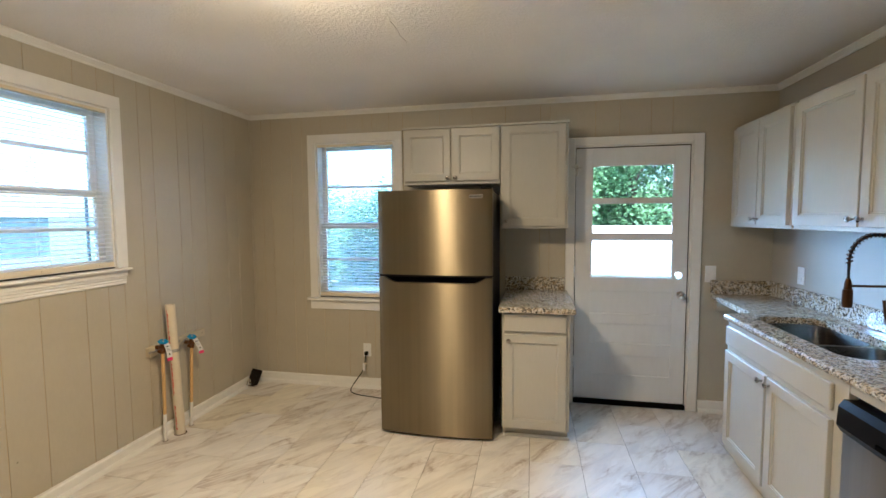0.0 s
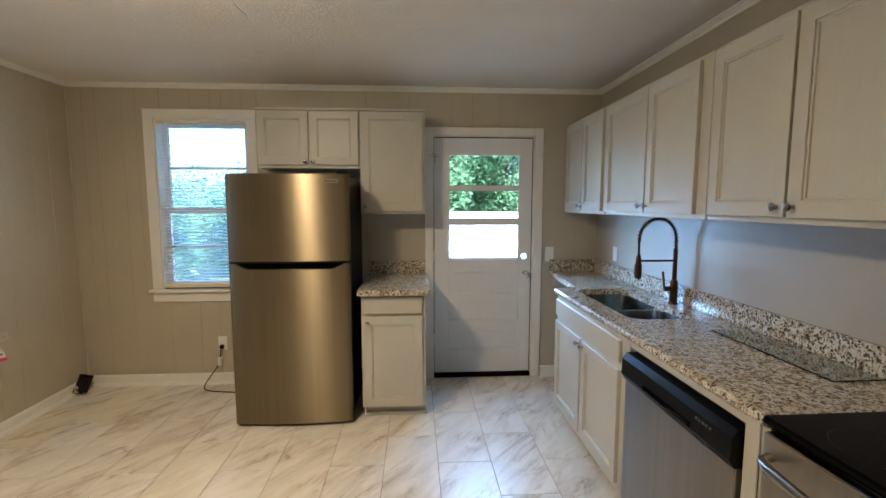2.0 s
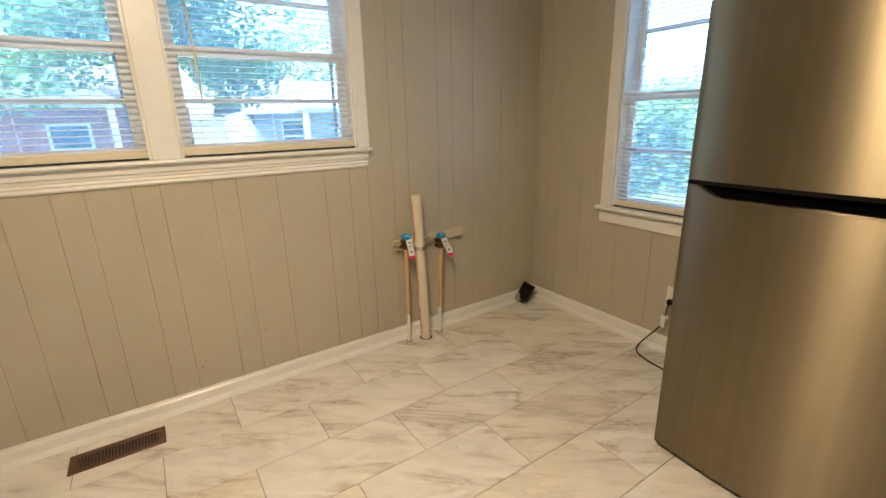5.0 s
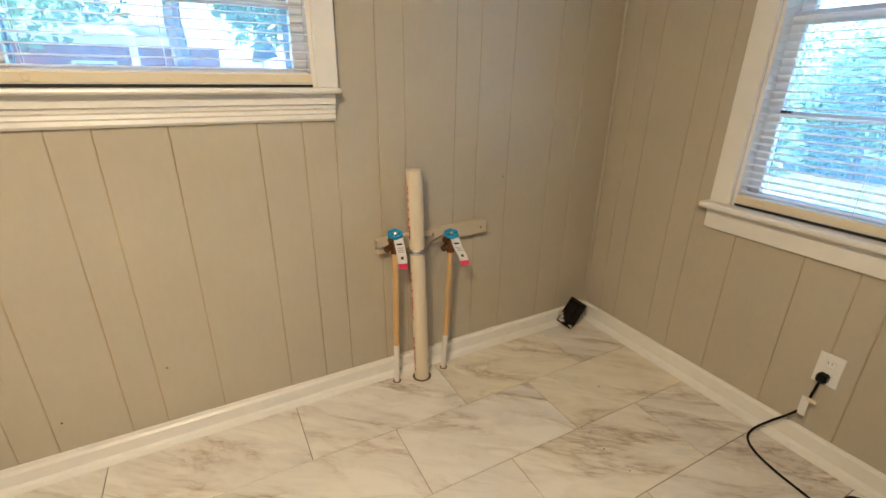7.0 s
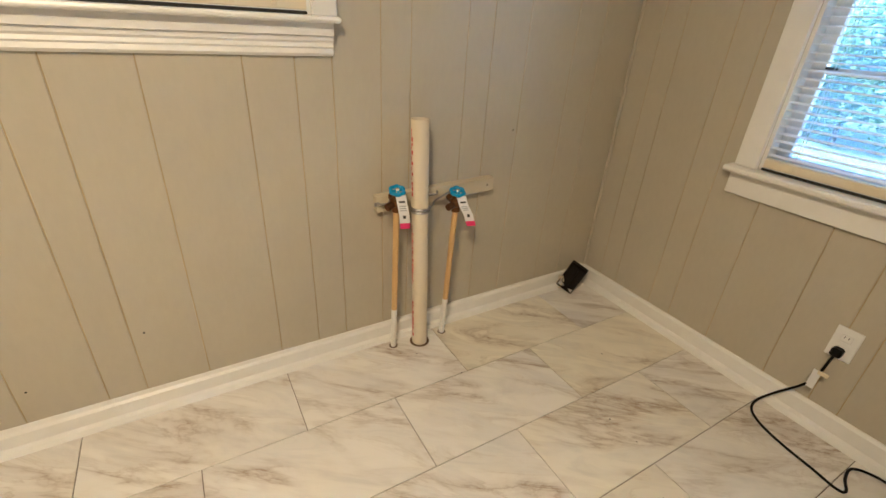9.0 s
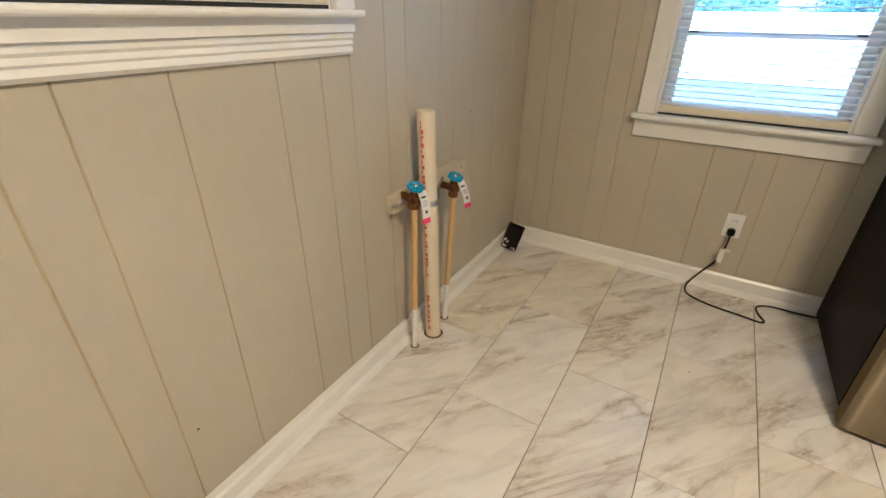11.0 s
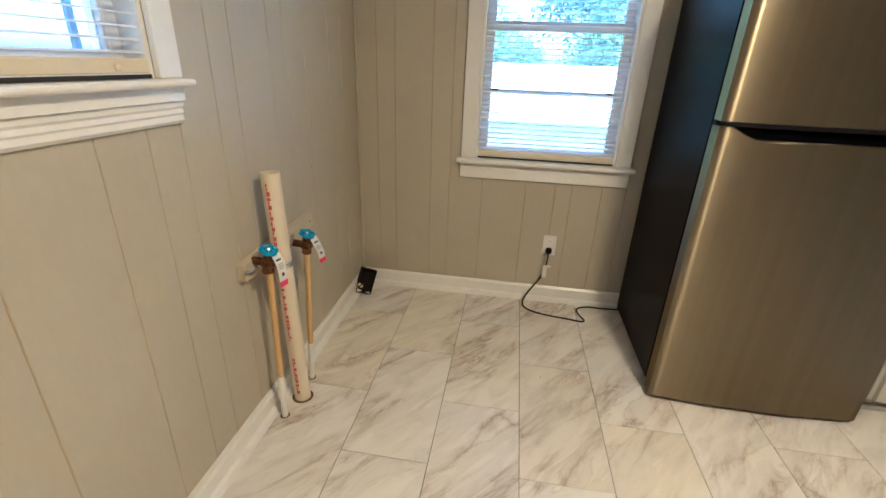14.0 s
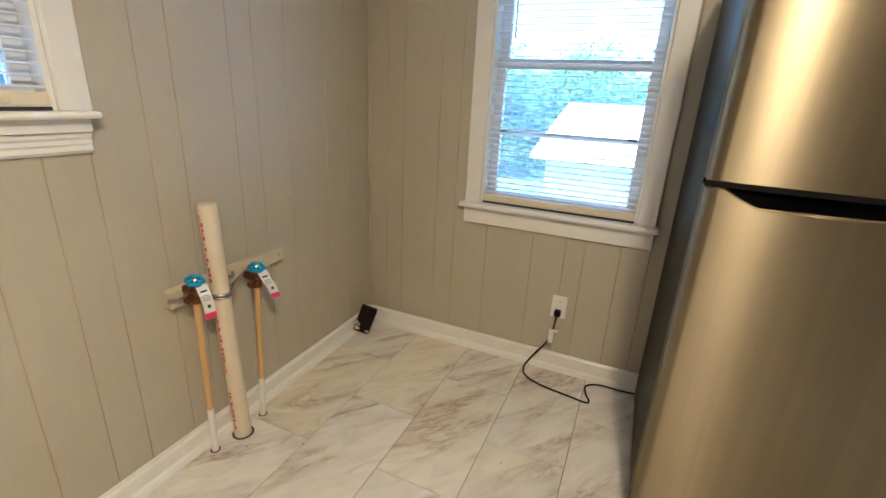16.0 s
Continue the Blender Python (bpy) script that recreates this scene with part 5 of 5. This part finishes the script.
for x in (-2.45, -0.95, 4.4, 8.5):
    part("corner_board", (x, x + 0.16, 8.955, 8.971, GZ, 0.46), SIDING, shed, "flat white corner board")
for s in (1, -1):
    bm = bmesh.new()
    y_e, y_r = (8.45, 11.5) if s == 1 else (14.25, 11.5)
    vs = [bm.verts.new(p) for p in ((-2.6, y_e, 0.46), (8.8, y_e, 0.46), (8.8, y_r, 1.22), (-2.6, y_r, 1.22), (-2.6, y_e, 0.53), (8.8, y_e, 0.53), (8.8, y_r, 1.29), (-2.6, y_r, 1.29))]
    for q in ((0, 1, 2, 3), (4, 7, 6, 5), (0, 4, 5, 1), (3, 2, 6, 7), (0, 3, 7, 4), (1, 5, 6, 2)):
        bm.faces.new([vs[i] for i in q])
    part("roof", bm, METALROOF, shed, "white metal roof slope")
bm = bmesh.new()
for x in (-2.40, 8.6):
    vs = [bm.verts.new(p) for p in ((x, 9.0, 0.50), (x, 14.0, 0.50), (x, 11.5, 1.20))]
    bm.faces.new(vs)
part("gable", bm, SIDING, shed)


def neighbour(x, y0, y1, eave, ridge, wall, label, porch=None):
    """A one-storey house whose long side looks east to the kitchen."""
    h = thing("house", x, (y0 + y1) / 2, GZ, label, "house", "houses across the side lawn")
    part("wall", (x - 7, x, y0, y1, GZ, eave), wall, h)
    bm = bmesh.new()
    o = [(x + 0.45, eave - 0.12), (x + 0.45, eave + 0.02), (x - 3.5, ridge), (x - 7.45, eave + 0.02), (x - 7.45, eave - 0.12), (x - 3.5, ridge - 0.16)]
    profile_y(bm, o, y0 - 0.4, y1 + 0.4)
    part("roof", bm, ROOFING, h, "grey shingle roof")
    part("fascia", (x + 0.452, x + 0.48, y0 - 0.4, y1 + 0.4, eave - 0.14, eave + 0.03), SIDING, h)
    y = y0 + 1.0
    while y < y1 - 1.2:
        w = part("window", (x + 0.001, x + 0.04, y, y + 0.9, 0.15, 1.45), SIDING, h, "white framed window")
        part("pane", (x + 0.041, x + 0.05, y + 0.07, y + 0.83, 0.22, 0.78), DARKPANE, w)
        part("pane", (x + 0.041, x + 0.05, y + 0.07, y + 0.83, 0.84, 1.38), DARKPANE, w)
        y += 2.3
    if porch:
        a, b = porch
        bm = bmesh.new()
        m = (a + b) / 2
        vs = [(a, eave), (b, eave), (m, eave + (b - a) * 0.28)]
        lo = [bm.verts.new((x + 2.0, q, z)) for q, z in vs]
        hi = [bm.verts.new((x - 1.5, q, z)) for q, z in vs]
        for k in range(3):
            bm.faces.new((lo[k], lo[(k + 1) % 3], hi[(k + 1) % 3], hi[k]))
        bm.faces.new(lo)
        bm.faces.new(hi[::-1])
        part("porch_roof", bm, SIDING, h, "small white gabled porch roof")
        for q in (a + 0.15, b - 0.15):
            part("porch_post", (x + 1.75, x + 1.9, q - 0.07, q + 0.07, GZ, eave), SIDING, h)
        part("porch_floor", (x + 0.05, x + 2.0, a, b, GZ, GZ + 0.35), DRIVE, h)


neighbour(-15.0, -8.5, 2.6, 1.95, 3.3, BRICK, "single-storey red brick house with white windows and a small gabled porch", (-1.9, 1.0))
neighbour(-18.5, 5.0, 14.0, 1.8, 3.2, paint("blue_grey_siding", (0.30, 0.34, 0.40), 0.7, 0.05, 0.2, (4, 4, 4)), "single-storey blue-grey sided house with a gabled front", (6.3, 9.3))

CARPAINT = plain("silver_car_paint", (0.55, 0.57, 0.60), 0.25, 0.4)
car = thing("car", -7.0, 5.0, GZ + 0.04, "silver sedan parked on the concrete driveway", "car")
outline = [(2.85, 0.25), (2.80, 0.62), (3.05, 0.80), (3.75, 0.92), (4.35, 1.36), (5.65, 1.40), (6.35, 0.98), (6.95, 0.92), (7.15, 0.70), (7.15, 0.28)]
bm = bmesh.new()
sides = []
for x, sx in ((-7.85, 0), (-7.78, 1), (-6.12, 1), (-6.05, 0)):
    sides.append([bm.verts.new((x, q, GZ + 0.04 + (z if z < 0.95 or sx else z - 0.04))) for q, z in outline])
for a, b in zip(sides, sides[1:]):
    for k in range(len(outline)):
        j = (k + 1) % len(outline)
        bm.faces.new((a[k], a[j], b[j], b[k]))
bm.faces.new(sides[0][::-1])
bm.faces.new(sides[-1])
part("body", bm, CARPAINT, car)
part("side_windows", profile_x(bmesh.new(), [(3.95, GZ + 0.98), (4.42, GZ + 1.33), (5.58, GZ + 1.37), (6.15, GZ + 1.02)], -6.049, -6.035), DARKPANE, car)
for q in (3.65, 6.35):
    for x in (-7.84, -6.24):
        w = part("wheel", lathe(bmesh.new(), (x, q, GZ + 0.36), (1, 0, 0), [(0, 0.22), (0.0, 0.31), (0.04, 0.32), (0.16, 0.32), (0.20, 0.30), (0.20, 0.0)], 24), BLACK, car)
        part("rim", lathe(bmesh.new(), (x + 0.201, q, GZ + 0.36), (1, 0, 0), [(0, 0.2), (0.006, 0.19), (0.008, 0)], 18), CHROME, w)

# ---- panelling boards and floor tiles ----
GROOVES_W = [-1.45, -1.24, -1.12, -0.95, -0.74, -0.62, -0.46, -0.30, -0.12, 0.0, 0.17, 0.34, 0.46, 0.62, 0.748, 0.903, 1.011, 1.170, 1.276, 1.480, 1.585, 1.770, 2.015, 2.155, 2.265, 2.422, 2.527, 2.740, 2.846, 3.005, 3.240, 3.385]
GROOVES_N = [-2.239, -2.142, -1.946, -1.841, -1.661, -1.429, -1.274, -1.188, -1.035, -0.915, -0.60, -0.33, -0.06, 0.215, 0.289, 0.630, 0.806, 1.031, 1.181]


def boards(wall, a, b, grooves, holes, west):
    edges = [a, *grooves, b]
    for u, v in zip(edges, edges[1:]):
        g = 0.0016
        u2, v2 = u + (g if u != a else 0), v - (g if v != b else 0)
        bm = bmesh.new()
        for p, q, z0, z1 in wall_pieces(u2, v2, 0.0, ZC, holes):
            cu, cv = (0.0016 if p == u2 else 0.0), (0.0016 if q == v2 else 0.0)
            o = [(p, 0.003), (p, 0.0016 if cu else 0.0), (p + cu, 0.0), (q - cv, 0.0), (q, 0.0016 if cv else 0.0), (q, 0.003)]
            o = [c for k, c in enumerate(o) if k == 0 or c != o[k - 1]]
            put = (lambda c, z: (XL - c[1], c[0], z)) if west else (lambda c, z: (c[0], YB + c[1], z))
            lo, hi = [bm.verts.new(put(c, z0)) for c in o], [bm.verts.new(put(c, z1)) for c in o]
            for k in range(len(o)):
                bm.faces.new((lo[k], lo[(k + 1) % len(o)], hi[(k + 1) % len(o)], hi[k]))
            bm.faces.new(lo)
            bm.faces.new(hi[::-1])
        part("plank", bm, WALL, wall)


boards(wall_west, YF, YB, GROOVES_W, [WIN_W], True)
boards(wall_north, XL, XR, GROOVES_N, [WIN_N, DOOR], False)

TX, TP, TY, TR, GAP = -1.702, 0.3085, 2.632, 0.618, 0.0014
shared = {}


def tile(x0, x1, y0, y1):
    key = (round(x1 - x0, 4), round(y1 - y0, 4))
    if key not in shared:
        w, h = key[0] / 2 - GAP, key[1] / 2 - GAP
        e = 0.0012
        vs = [(sx * (w - d), sy * (h - d), z) for d, z in ((0, -0.0035), (0, -0.0008), (e, 0.0)) for sx, sy in ((-1, -1), (1, -1), (1, 1), (-1, 1))]
        fs = [(8, 9, 10, 11)] + [(r + k, r + (k + 1) % 4, r + 4 + (k + 1) % 4, r + 4 + k) for r in (0, 4) for k in range(4)]
        mesh = bpy.data.meshes.new("tile")
        mesh.from_pydata(vs, [], fs)
        mesh.materials.append(MARBLE)
        shared[key] = mesh
    ob = new("tile", shared[key])
    ob.location = ((x0 + x1) / 2, (y0 + y1) / 2, 0)
    ob.parent = floor


i = math.floor((XL - TX) / TP)
while TX + i * TP < XR:
    x0, x1 = max(XL, TX + i * TP), min(XR, TX + (i + 1) * TP)
    y = TY + (0 if i % 2 == 0 else TR / 2)
    while y > YF:
        y -= TR
    while y < YB + 0.1:
        y0, y1 = max(YF, y), min(YB + 0.1, y + TR)
        if x1 - x0 > 0.01 and y1 - y0 > 0.01 and not (y0 >= YB - 0.001 and not (0.45 < (x0 + x1) / 2 < 1.35)):
            tile(x0, x1, y0, min(y1, YB))
        y += TR
    i += 1
